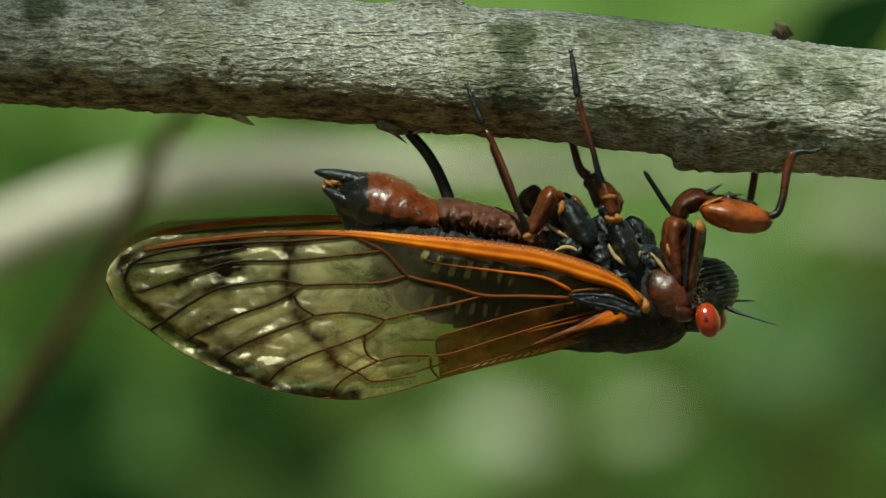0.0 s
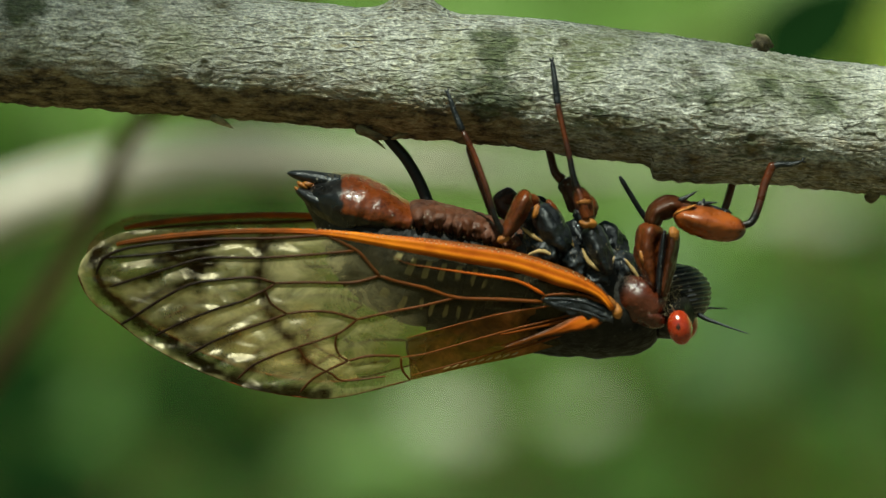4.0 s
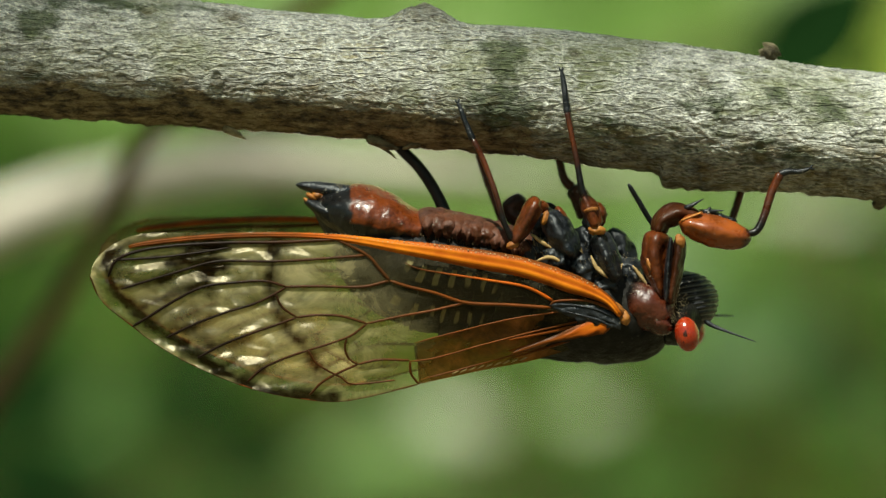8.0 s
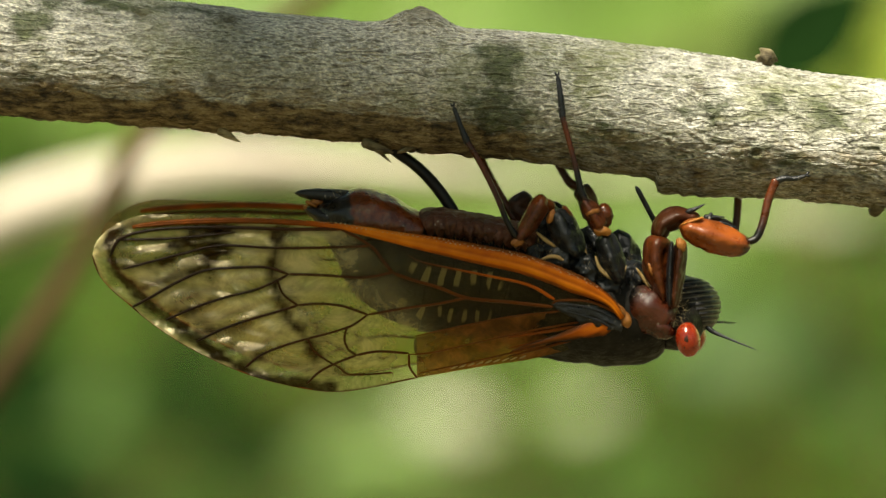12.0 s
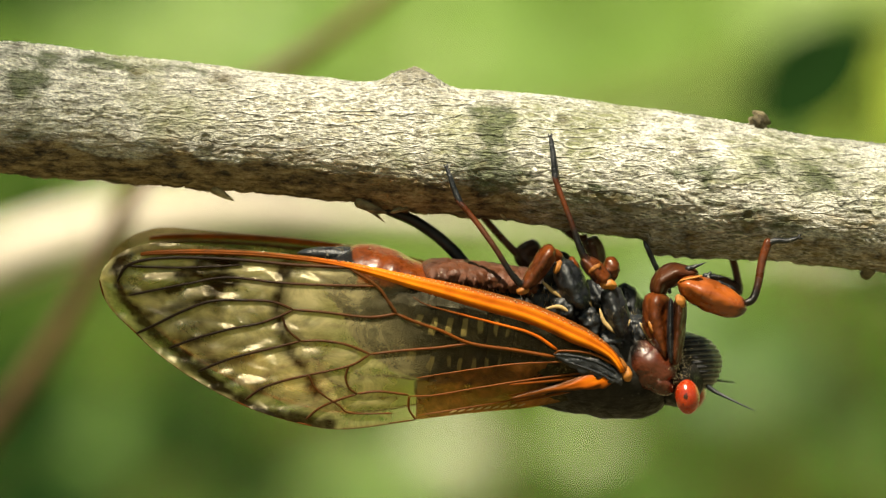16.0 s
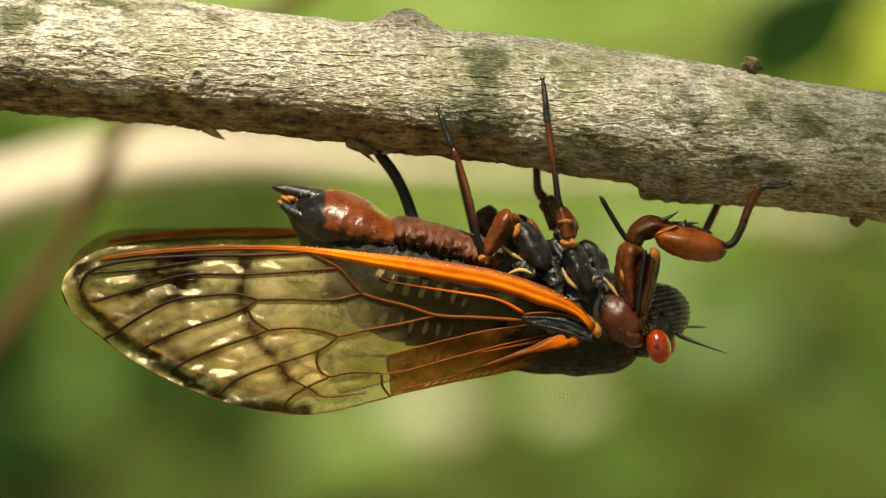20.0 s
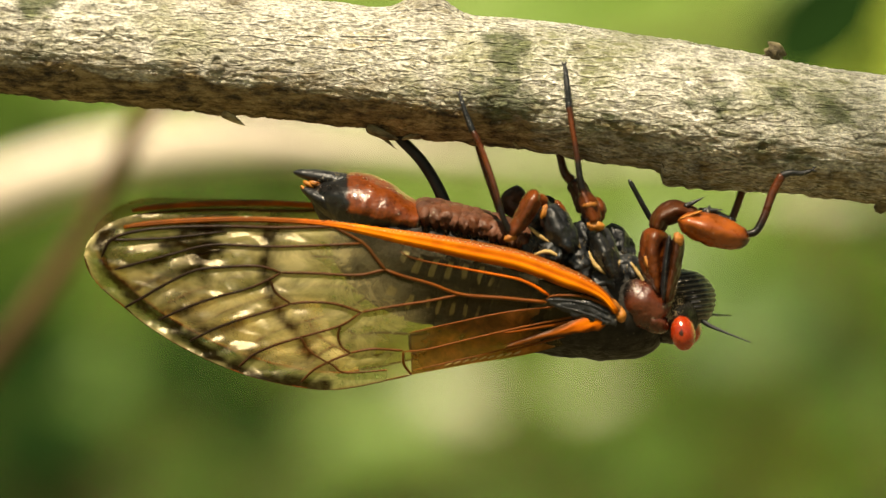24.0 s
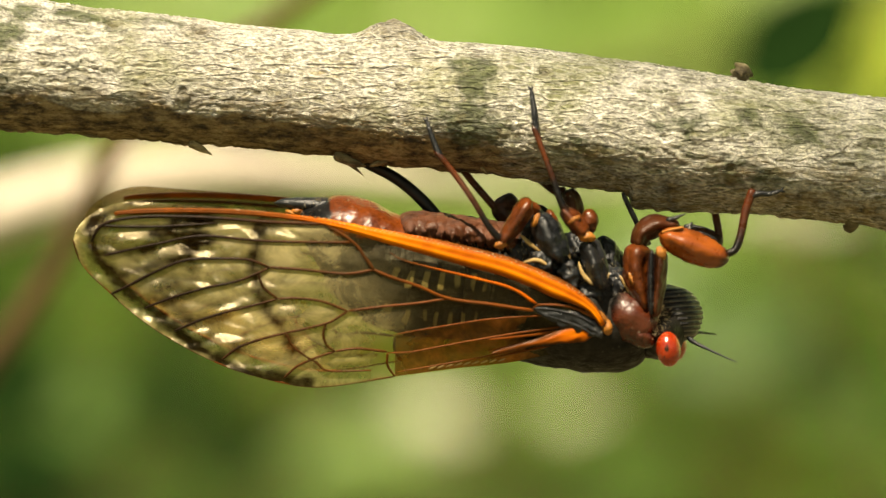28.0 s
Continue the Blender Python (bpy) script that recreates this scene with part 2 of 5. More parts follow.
def membrane_material(name, clear, body, amount, crumple=0.8):
    """Wing skin: clear, slightly tinted, with brown pigment where the attribute says, wrinkled gloss."""
    m = Mat(name)
    t = m.t
    pig = m.attr("pigment")
    pig = m.math("MULTIPLY", pig, m.ramp(m.noise(800.0, 5, None, 0.65), (0.28, (0.7,) * 3), (0.62, (1.0,) * 3)), True)
    pig = m.math("POWER", m.math("MULTIPLY", pig, 1.1, True), 0.85)
    through_colour = m.mix(pig, m.mix(m.noise(260.0, 4), clear, tuple(c * 0.8 for c in clear)), (0.16, 0.08, 0.03))
    clear_node = t.nodes.new("ShaderNodeBsdfTransparent")
    m.link(through_colour, clear_node.inputs[0])
    skin = t.nodes.new("ShaderNodeBsdfDiffuse")
    m.link(m.mix(pig, body, (0.03, 0.018, 0.01)), skin.inputs[0])
    lit = t.nodes.new("ShaderNodeBsdfTranslucent")
    m.link(m.mix(pig, body, (0.03, 0.018, 0.01)), lit.inputs[0])
    both = t.nodes.new("ShaderNodeMixShader")
    m.link(skin.outputs[0], both.inputs[1])
    m.link(lit.outputs[0], both.inputs[2])
    mixed = t.nodes.new("ShaderNodeMixShader")
    cloudy = m.ramp(m.noise(430.0, 6, m.mapped((0.8, 1, 1.2)), 0.68, 0.6), (0.38, (0.28,) * 3), (0.5, (0.8,) * 3), (0.64, (1.6,) * 3))
    m.link(m.math("MULTIPLY", m.math("MULTIPLY", m.attr("cloud"), amount), cloudy), mixed.inputs[0])
    m.link(clear_node.outputs[0], mixed.inputs[1])
    m.link(both.outputs[0], mixed.inputs[2])
    gloss = t.nodes.new("ShaderNodeBsdfGlossy")
    gloss.inputs["Roughness"].default_value = 0.47
    gloss.inputs["Color"].default_value = (1.0, 0.87, 0.62, 1)
    turned = m.node("ShaderNodeMapping", Rotation=(0, radians(20), 0), Scale=(0.72, 1, 1.1))
    m.link(m.co.outputs["Object"], turned.inputs["Vector"])
    wrinkle = m.math("ADD", m.noise(560.0, 1, turned.outputs[0], 0.5, 0.3), m.math("MULTIPLY", m.noise(2600.0, 2), 0.03))
    folds = m.attr("fold")
    m.bump(m.math("MULTIPLY", wrinkle, m.math("ADD", folds, 0.12)), crumple, 0.0027, gloss)
    lw = t.nodes.new("ShaderNodeLayerWeight")
    lw.inputs["Blend"].default_value = 0.5
    out = t.nodes.new("ShaderNodeMixShader")
    m.link(m.math("ADD", m.math("MULTIPLY", m.math("POWER", lw.outputs["Facing"], 3.0), 0.4), m.math("ADD", m.math("MULTIPLY", m.math("MULTIPLY", folds, 0.12), m.math("SUBTRACT", 1.0, m.math("MULTIPLY", pig, 0.93))), 0.014)), out.inputs[0])
    m.link(mixed.outputs[0], out.inputs[1])
    m.link(gloss.outputs[0], out.inputs[2])
    m.link(out.outputs[0], t.nodes["Material Output"].inputs[0])
    return m.m


def vein_material():
    """Orange at the wing's root, dark brown towards the tip, by each vein's own ripeness."""
    m = Mat("vein", 0.42, 0.12)
    tone = m.ramp(m.math("ADD", m.attr("dark"), m.math("MULTIPLY", m.math("SUBTRACT", m.noise(900.0, 3), 0.5), 0.25)),
                  (0.0, (0.74, 0.215, 0.008)), (0.22, (0.46, 0.095, 0.005)), (0.45, (0.16, 0.042, 0.004)), (0.65, (0.068, 0.024, 0.006)), (0.85, (0.016, 0.009, 0.006)))
    m.color(tone)
    m.bump(m.noise(3200.0, 3), 0.3, 0.00006)
    return m.m


def leaf_material(name, dark, light, trans=0.35, rough=0.45):
    m = Mat(name, rough, 0.3 if rough < 0.8 else 0.03)
    m.color(m.mix(0.35, m.ramp(m.noise(40.0, 4), (0.3, dark), (0.7, light)), m.ramp(m.noise(9.0, 2), (0.35, dark), (0.65, light))))
    lit = m.t.nodes.new("ShaderNodeBsdfTranslucent")
    lit.inputs[0].default_value = (light[0] * 1.3, light[1] * 1.2, light[2] * 0.7, 1)
    mx = m.t.nodes.new("ShaderNodeMixShader")
    mx.inputs[0].default_value = trans
    m.link(m.b.outputs[0], mx.inputs[1])
    m.link(lit.outputs[0], mx.inputs[2])
    m.link(mx.outputs[0], m.t.nodes["Material Output"].inputs[0])
    return m.m


def backdrop_material():
    """Self-glowing far wood: sunlit masses of soft green leaves, deep shade between, all painted."""
    m = Mat("far_wood", 1.0, 0.0)
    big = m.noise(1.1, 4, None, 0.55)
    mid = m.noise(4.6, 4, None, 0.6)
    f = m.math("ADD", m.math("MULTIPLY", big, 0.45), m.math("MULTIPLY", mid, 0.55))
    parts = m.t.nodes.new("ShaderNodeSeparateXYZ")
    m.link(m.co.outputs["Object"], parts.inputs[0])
    # canopy light painted in: the glow rises upwards and to the right
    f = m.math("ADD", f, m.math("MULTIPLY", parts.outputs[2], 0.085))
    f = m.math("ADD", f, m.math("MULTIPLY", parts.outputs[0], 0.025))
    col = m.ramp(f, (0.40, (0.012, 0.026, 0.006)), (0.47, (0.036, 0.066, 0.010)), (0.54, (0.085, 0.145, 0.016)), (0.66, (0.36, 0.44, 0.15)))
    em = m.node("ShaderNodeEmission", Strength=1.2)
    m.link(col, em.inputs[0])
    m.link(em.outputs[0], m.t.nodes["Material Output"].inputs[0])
    return m.m


def ground_material():
    m = Mat("forest_floor", 0.95, 0.2)
    m.color(m.ramp(m.noise(6.0, 8, None, 0.65), (0.3, (0.05, 0.036, 0.021)), (0.5, (0.13, 0.105, 0.06)), (0.7, (0.13, 0.165, 0.055))))
    m.bump(m.noise(30.0, 6), 0.6, 0.02)
    return m.m


BARK = bark_material()
BLACK = chitin("black_chitin", (0.002, 0.0024, 0.003), (0.012, 0.0145, 0.018), 0.34, 2600.0, 0.0, 0.8, 700.0, 0.7, (0.075, 0.018, 0.004), 0.5)
BLACK_DULL = chitin("dull_black_chitin", (0.002, 0.002, 0.002), (0.016, 0.0135, 0.010), 0.5, 3000.0, 0.0, 0.6, 600.0, 0.1, (0.24, 0.215, 0.135), 0.25)
BLACK_CLEAN = chitin("smooth_black_chitin", (0.003, 0.003, 0.003), (0.008, 0.007, 0.007), 0.36, 3000.0, 0.0, 0.2, 600.0, 0.0, None, 0.35)
RUST = chitin("rust_chitin", (0.04, 0.008, 0.002), (0.22, 0.047, 0.007), 0.27, 2200.0, 0.35, 0.5, 420.0, 0.3, (0.004, 0.004, 0.004))
MAROON = chitin("maroon_chitin", (0.024, 0.007, 0.003), (0.12, 0.036, 0.012), 0.5, 1900.0, 0.0, 1.0, 620.0, 0.5, (0.009, 0.005, 0.004))
LEG = chitin("leg_chitin", (0.028, 0.007, 0.002), (0.16, 0.036, 0.005), 0.27, 2600.0, 0.0, 0.4, 420.0, 0.12, (0.004, 0.003, 0.0025), 0.4)
LEG_DARK = chitin("dark_leg_chitin", (0.012, 0.004, 0.0015), (0.075, 0.018, 0.003), 0.3, 2600.0, 0.0, 0.5, 420.0, 0.2, (0.004, 0.003, 0.0025), 0.35)
OCHRE = chitin("ochre_chitin", (0.13, 0.03, 0.004), (0.50, 0.20, 0.03), 0.42, 2600.0, 0.0, 0.4)
CREAM = chitin("cream_suture", (0.26, 0.15, 0.04), (0.52, 0.37, 0.16), 0.5, 2600.0, 0.0, 0.3)
HAIR = chitin("pale_hair", (0.35, 0.27, 0.14), (0.55, 0.45, 0.26), 0.5)
FUZZ = chitin("brown_hair", (0.10, 0.06, 0.025), (0.26, 0.17, 0.08), 0.6)
EYE = chitin("red_eye", (0.24, 0.012, 0.003), (0.45, 0.050, 0.008), 0.2, 5200.0, 0.5, 0.12, 900.0, 0.0, (0.03, 0.006, 0.003))
FACE = chitin("ridged_face", (0.005, 0.005, 0.006), (0.016, 0.016, 0.018), 0.38, 2600.0, 0.0, 0.4, 600.0, 0.4, (0.13, 0.12, 0.10))
VEIN = vein_material()
FEMUR = chitin("thigh_chitin", (0.09, 0.016, 0.003), (0.34, 0.078, 0.008), 0.25, 2200.0, 0.3, 0.3, 420.0, 0.15, (0.03, 0.008, 0.003))
COLLAR = chitin("collar_chitin", (0.018, 0.005, 0.003), (0.10, 0.022, 0.008), 0.24, 2200.0, 0.2, 0.6, 500.0, 0.5, (0.006, 0.005, 0.004))
MEMBRANE = membrane_material("wing_membrane", (0.97, 0.90, 0.62), (0.94, 0.80, 0.40), 0.38, 1.0)
MEMBRANE_FAR = membrane_material("far_wing_membrane", (0.95, 0.86, 0.58), (0.72, 0.50, 0.18), 0.28, 0.5)
MEMBRANE_BROWN = membrane_material("hindwing_membrane", (0.72, 0.38, 0.17), (0.74, 0.28, 0.10), 0.62, 0.5)



def fibre_material(gain):
    m = Mat("torn_fibre", 0.8, 0.3)
    m.color(m.ramp(m.noise(1300.0, 6, m.mapped((0.4, 1, 1)), 0.65), *[(p, tuple(gain * q for q in col)) for p, col in ((0.36, (0.035, 0.028, 0.016)), (0.52, (0.13, 0.105, 0.058)), (0.7, (0.30, 0.25, 0.14)))]))
    m.bump(m.noise(2600.0, 5, m.mapped((0.4, 1, 1))), 1.0, 0.0002)
    return m.m


FIBRE, FIBRE_PALE = fibre_material(1.0), fibre_material(2.0)


# ---------------------------------------------------------------- making parts
UNIT, DIST = 0.0599096 / 1568, 0.285
REST = {}


def at(a, b, y=0.0):
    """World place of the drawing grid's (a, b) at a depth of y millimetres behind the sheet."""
    k = UNIT * (1 + y * 0.001 / DIST)
    return Vector(((a - 784) * k, y * 0.001, (441 - b) * k))


def thing(name, origin, label, category, group="", kind=""):
    ob = new(name)
    ob.empty_display_size = 0.002
    ob.location = origin
    REST[ob] = Vector(origin)
    return tagged(ob, label, category, group, kind)


def part(name, bm, material, parent=None, label="", origin=None, smooth=True):
    """Links a bmesh, drawn in world places, as one mesh under its thing or part."""
    if origin is None:
        origin = REST[parent] if parent else Vector()
    origin = Vector(origin)
    bmesh.ops.translate(bm, verts=bm.verts, vec=-origin)
    bmesh.ops.recalc_face_normals(bm, faces=bm.faces)
    for f in bm.faces:
        f.smooth = smooth
    me = bpy.data.meshes.new(name)
    bm.to_mesh(me)
    bm.free()
    me.materials.append(material)
    ob = new(name, me)
    REST[ob] = origin
    ob.location = origin
    if parent:
        ob.parent = parent
        ob.location = origin - REST[parent]
    if label:
        tagged(ob, label)
    return ob


def spline(points, n):
    """n + 1 tuples along a Catmull-Rom curve through the points."""
    p = np.array(points, float)
    chord = np.concatenate(([0], np.cumsum(np.maximum(1e-9, np.linalg.norm(np.diff(p[:, :2], axis=0), axis=1)))))
    ext = np.vstack((2 * p[0] - p[1], p, 2 * p[-1] - p[-2]))
    out = []
    for s in np.linspace(0, chord[-1], n + 1):
        i = min(len(p) - 2, int(np.searchsorted(chord, s, side="right")) - 1)
        f = (s - chord[i]) / (chord[i + 1] - chord[i])
        a, b, c, d = ext[i], ext[i + 1], ext[i + 2], ext[i + 3]
        out.append(tuple(0.5 * (2 * b + (c - a) * f + (2 * a - 5 * b + 4 * c - d) * f * f + (3 * b - a - 3 * c + d) * f ** 3)))
    return out


def skin_rings(bm, rings, layer=None, values=None):
    """Joins rings of places into a closed skin."""
    made = []
    for i, ring in enumerate(rings):
        row = [bm.verts.new(p) for p in ring]
        if layer:
            for k, v in enumerate(row):
                v[layer] = values[i][k] if isinstance(values[i], list) else values[i]
        made.append(row)
    for r0, r1 in zip(made, made[1:]):
        for i in range(len(r0)):
            j = (i + 1) % len(r0)
            bm.faces.new((r0[i], r0[j], r1[j], r1[i]))
    bm.faces.new(made[0])
    bm.faces.new(made[-1])


def loft(spine, y=0.0, n=24, seg=20, bm=None, rough=0.0, round_ends=True, seed=0.0, keel=0.0, tone=None):
    """A solid along a line of the sheet: (a, b, half height in grid units, half width in mm[, depth shift in mm])."""
    bm = bm or bmesh.new()
    pts = spline([(*p, 0.0) if len(p) == 4 else p for p in spine], n)
    rings, shade = [], []
    layer = bm.verts.layers.float.new("dark") if tone else None
    for i, (a, b, h, w, dy) in enumerate(pts):
        a0, b0 = pts[max(0, i - 1)][:2]
        a1, b1 = pts[min(n, i + 1)][:2]
        length = math.hypot(a1 - a0, b1 - b0) or 1
        na, nb = (b1 - b0) / length, -(a1 - a0) / length
        k = 1.0
        if round_ends:
            e = min(i, n - i) / max(1.0, n * 0.12)
            k = math.sqrt(max(0.02, 1 - (1 - min(1, e)) ** 2))
        ring = []
        for j in range(seg):
            t = 2 * math.pi * j / seg
            c, s = math.cos(t), math.sin(t)
            q = 1.0 + keel * math.cos(4 * t) - keel * 0.6 * math.cos(3 * t + 1)
            if rough:
                q += rough * (noise.noise(Vector((a * 0.05 + seed, c * 2.2, s * 2.2 + b * 0.05))) + 0.45 * noise.noise(Vector((a * 0.13 + seed, c * 5, s * 5 + b * 0.13))))
            ring.append(at(a + na * h * k * c * q, b + nb * h * k * c * q, y + dy + w * k * s * q))
        rings.append(ring)
        if tone:
            shade.append([float(min(1, max(0, tone(a, b, math.cos(2 * math.pi * j / seg))))) for j in range(seg)])
    skin_rings(bm, rings, layer, shade)
    return bm


def tube(points, radii, n=None, seg=8, bm=None, dark=None):
    """A round rod through world places, with a radius (m) at each point."""
    bm = bm or bmesh.new()
    layer = None
    if dark is not None:
        layer = bm.verts.layers.float.get("dark") or bm.verts.layers.float.new("dark")
    n = n or 5 * (len(points) - 1)
    p = np.array([tuple(q) for q in points])
    chord = np.concatenate(([0], np.cumsum(np.linalg.norm(np.diff(p, axis=0), axis=1))))
    data = np.column_stack((p, radii, dark if dark is not None else np.zeros(len(p))))
    ext = np.vstack((2 * data[0] - data[1], data, 2 * data[-1] - data[-2]))
    pts = []
    for s in np.linspace(0, chord[-1], n + 1):
        i = min(len(p) - 2, int(np.searchsorted(chord, s, side="right")) - 1)
        f = (s - chord[i]) / (chord[i + 1] - chord[i])
        a, b, c, d = ext[i], ext[i + 1], ext[i + 2], ext[i + 3]
        pts.append(0.5 * (2 * b + (c - a) * f + (2 * a - 5 * b + 4 * c - d) * f * f + (3 * b - a - 3 * c + d) * f ** 3))
    rings, up = [], None
    for i, q in enumerate(pts):
        tan = Vector(pts[min(n, i + 1)][:3] - pts[max(0, i - 1)][:3]).normalized()
        if up is None:
            up = tan.orthogonal()
        up = (up - tan * up.dot(tan)).normalized()
        side = tan.cross(up)
        r = max(2e-6, q[3]) * (0.55 if i in (0, n) else 1)
        rings.append([Vector(q[:3]) + (up * math.cos(2 * math.pi * j / seg) + side * math.sin(2 * math.pi * j / seg)) * r for j in range(seg)])
    skin_rings(bm, rings, layer, [float(min(1, max(0, q[4]))) for q in pts])
    return bm


def rod(points, y, r, n=None, seg=8, bm=None, dark=None):
    """A rod through grid points (a, b[, depth]); r in grid units, one or one a point."""
    places = [at(p[0], p[1], p[2] if len(p) > 2 else y) for p in points]
    rr = [q * UNIT for q in (r if isinstance(r, (list, tuple)) else [r] * len(points))]
    return tube(places, rr, n, seg, bm, dark)


# ---------------------------------------------------------------- distance and ground
def build_ground():
    bm = bmesh.new()
    bmesh.ops.create_grid(bm, x_segments=24, y_segments=24, size=300)
    for v in bm.verts:
        v.co.z = -1.25 + (0.03 * noise.noise(v.co * 0.8) if v.co.length < 60 else 0)
    ob = part("ground", bm, ground_material())
    tagged(ob, "shaded forest floor of brown leaf litter and moss", "ground", kind="structure")
    bm = bmesh.new()
    rows = []
    for i in range(41):
        t = radians(-65 + 130 * i / 40)
        rows.append([bm.verts.new((16 * math.sin(t), 16 * math.cos(t) - 2, z)) for z in (-1.3, 1.0, 3.5, 6.0)])
    for r0, r1 in zip(rows, rows[1:]):
        for j in range(3):
            bm.faces.new((r0[j], r1[j], r1[j + 1], r0[j + 1]))
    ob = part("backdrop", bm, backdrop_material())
    tagged(ob, "glowing backdrop of distant sunlit green woodland, far out of focus", "woodland", kind="structure")


build_ground()


def leaf(bm, place, length, width, turn, droop=0.25):
    """One leaf blade, folded along its midrib, on a short stalk."""
    m = Matrix.Translation(place) @ turn
    n = 6
    rows = []
    for i in range(n + 1):
        u = i / n
        w = width * 0.5 * math.sin(math.pi * min(1, u * 0.94 + 0.06)) ** 0.8 * (1.15 - 0.3 * u)
        z = -droop * length * u * u
        rows.append([bm.verts.new(m @ Vector((length * u, s * w, z + abs(s) * w * 0.22))) for s in (-1, 0, 1)])
    for r0, r1 in zip(rows, rows[1:]):
        for j in range(2):
            bm.faces.new((r0[j], r0[j + 1], r1[j + 1], r1[j]))


def build_sapling(foot, top, leaves, material, stem_material, size, label, spread=0.16, seed=1):
    rng = random.Random(seed)
    ob = thing("sapling", foot, label, "sapling", "saplings in the undergrowth")
    foot, top = Vector(foot), Vector(top)
    side = Vector((rng.uniform(-0.06, 0.06), rng.uniform(-0.05, 0.05), 0))
    line = [foot, foot.lerp(top, 0.35) + side, foot.lerp(top, 0.7) - side * 0.5, top]
    part("stem", tube(line, (0.006, 0.005, 0.0035, 0.0015), 18, 7), stem_material, ob)
    bm = bmesh.new()
    for i in range(leaves):
        u = 0.45 + 0.55 * rng.random()
        p = foot.lerp(top, u) + Vector((rng.uniform(-1, 1), rng.uniform(-0.6, 0.6), rng.uniform(-0.7, 0.7))) * spread
        turn = Euler((rng.uniform(-0.7, 0.7), rng.uniform(-0.4, 0.6), rng.uniform(0, 6.3))).to_matrix().to_4x4()
        ln = size * rng.uniform(0.6, 1.3)
        leaf(bm, p, ln, ln * rng.uniform(0.4, 0.6), turn)
        q = foot.lerp(top, max(0.4, u - 0.06))
        tube([q, q.lerp(p, 0.55) + Vector((0, 0, 0.01)), p], (0.0012, 0.001, 0.0007), 4, 4, bm)
    tagged(part("crown", bm, material, ob), kind="stuff")
    return ob


# leaf greens from near-black to bright: shade and sunlight painted into the copies
LEAF_MID = leaf_material("leaf_green", (0.034, 0.088, 0.013), (0.095, 0.18, 0.028))
LEAF_LIGHT = leaf_material("leaf_light_green", (0.10, 0.20, 0.03), (0.22, 0.36, 0.07), 0.5)
LEAF_DARK = leaf_material("leaf_shaded_green", (0.004, 0.014, 0.003), (0.010, 0.030, 0.006), 0.05, 0.9)
LEAF_BRIGHT = leaf_material("leaf_yellow_green", (0.26, 0.36, 0.04), (0.44, 0.55, 0.09), 0.5)
LEAF_THIN = leaf_material("leaf_thin_green", (0.12, 0.24, 0.03), (0.26, 0.42, 0.06), 0.75)
# pale leaf colour painted to stand in for bright gaps and glare
LEAF_PALE = leaf_material("leaf_glare_pale", (0.48, 0.485, 0.37), (0.66, 0.66, 0.52), 0.4)


def wood_material(name, dark, light):
    m = Mat(name, 0.85, 0.2)
    m.color(m.ramp(m.noise(90.0, 6, m.mapped((0.3, 1, 1)), 0.65), (0.3, dark), (0.7, light)))
    m.bump(m.noise(300.0, 5, m.mapped((0.3, 1, 1))), 0.5, 0.001)
    return m.m


TAN_WOOD = wood_material("tan_wood", (0.56, 0.49, 0.39), (0.77, 0.70, 0.59))
DARK_WOOD = wood_material("dark_wood", (0.06, 0.034, 0.018), (0.16, 0.092, 0.048))


def build_far_limbs():
    ob = thing("bare_limb", at(300, 300, 150), "pale tan bare limb behind the twig, out of focus", "branch")
    line = [(-900, 800, 260), (-300, 520, 245), (0, 385, 235), (180, 322, 230), (400, 284, 228), (640, 288, 232), (860, 300, 240), (1100, 300, 270), (1500, 240, 330)]
    part("wood", rod(line, 0, (102, 98, 90, 82, 70, 52, 36, 24, 14), 60, 14), TAN_WOOD, ob)
    ob = thing("bare_limb", at(1300, 70, 800), "mossy olive limb higher up, far out of focus", "branch")
    line = [(700, 260, 700), (1050, 150, 740), (1300, 72, 800), (1480, 15, 830), (2000, -160, 900)]
    part("wood", rod(line, 0, (90, 110, 120, 110, 80), 30, 12), wood_material("olive_wood", (0.10, 0.12, 0.035), (0.20, 0.21, 0.07)), ob)
    ob = thing("dead_twig", at(230, 300, 120), "thin brown dead twig crossing behind, out of focus", "branch")
    line = [(-500, 1500, 150), (-150, 900, 140), (60, 600, 128), (180, 410, 122), (240, 268, 118), (380, 110, 118), (570, -10, 118), (760, -160, 122), (1100, -460, 130)]
    part("wood", rod(line, 0, (36, 34, 31, 28, 27, 25, 22, 16, 10), 50, 9), DARK_WOOD, ob)


build_far_limbs()


def build_shrub(foot, spots, label, seed):
    """A shrub out of focus: stem from the ground and single leaves on thin shoots. spots: (a, b, depth, length in mm, width share, roll, tilt, material)."""
    rng = random.Random(seed)
    foot = Vector(foot)
    ob = thing("shrub", foot, label, "shrub", "shrubs in the undergrowth")
    head = foot + Vector((0.02, 0.03, 0.85))
    part("stem", tube([foot, foot.lerp(head, 0.5) + Vector((0.02, 0, 0)), head], (0.006, 0.005, 0.003), 12, 7), DARK_WOOD, ob)
    for a, b, y, ln, wide, roll, tilt, material in spots:
        p = at(a, b, y)
        turn = Euler((radians(tilt), radians(-roll), radians(rng.uniform(-12, 12)))).to_matrix().to_4x4()
        ln = ln * 0.001
        root = p - turn @ Vector((ln * 0.5, 0, 0))
        bm = bmesh.new()
        leaf(bm, root, ln, ln * wide, turn, 0.1)
        part("leaf", bm, material, ob)
        part("shoot", tube([root, root.lerp(head, 0.5) + Vector((0, 0.02, -0.05)), head], (0.0005, 0.0009, 0.0014), 8, 5), DARK_WOOD, ob)


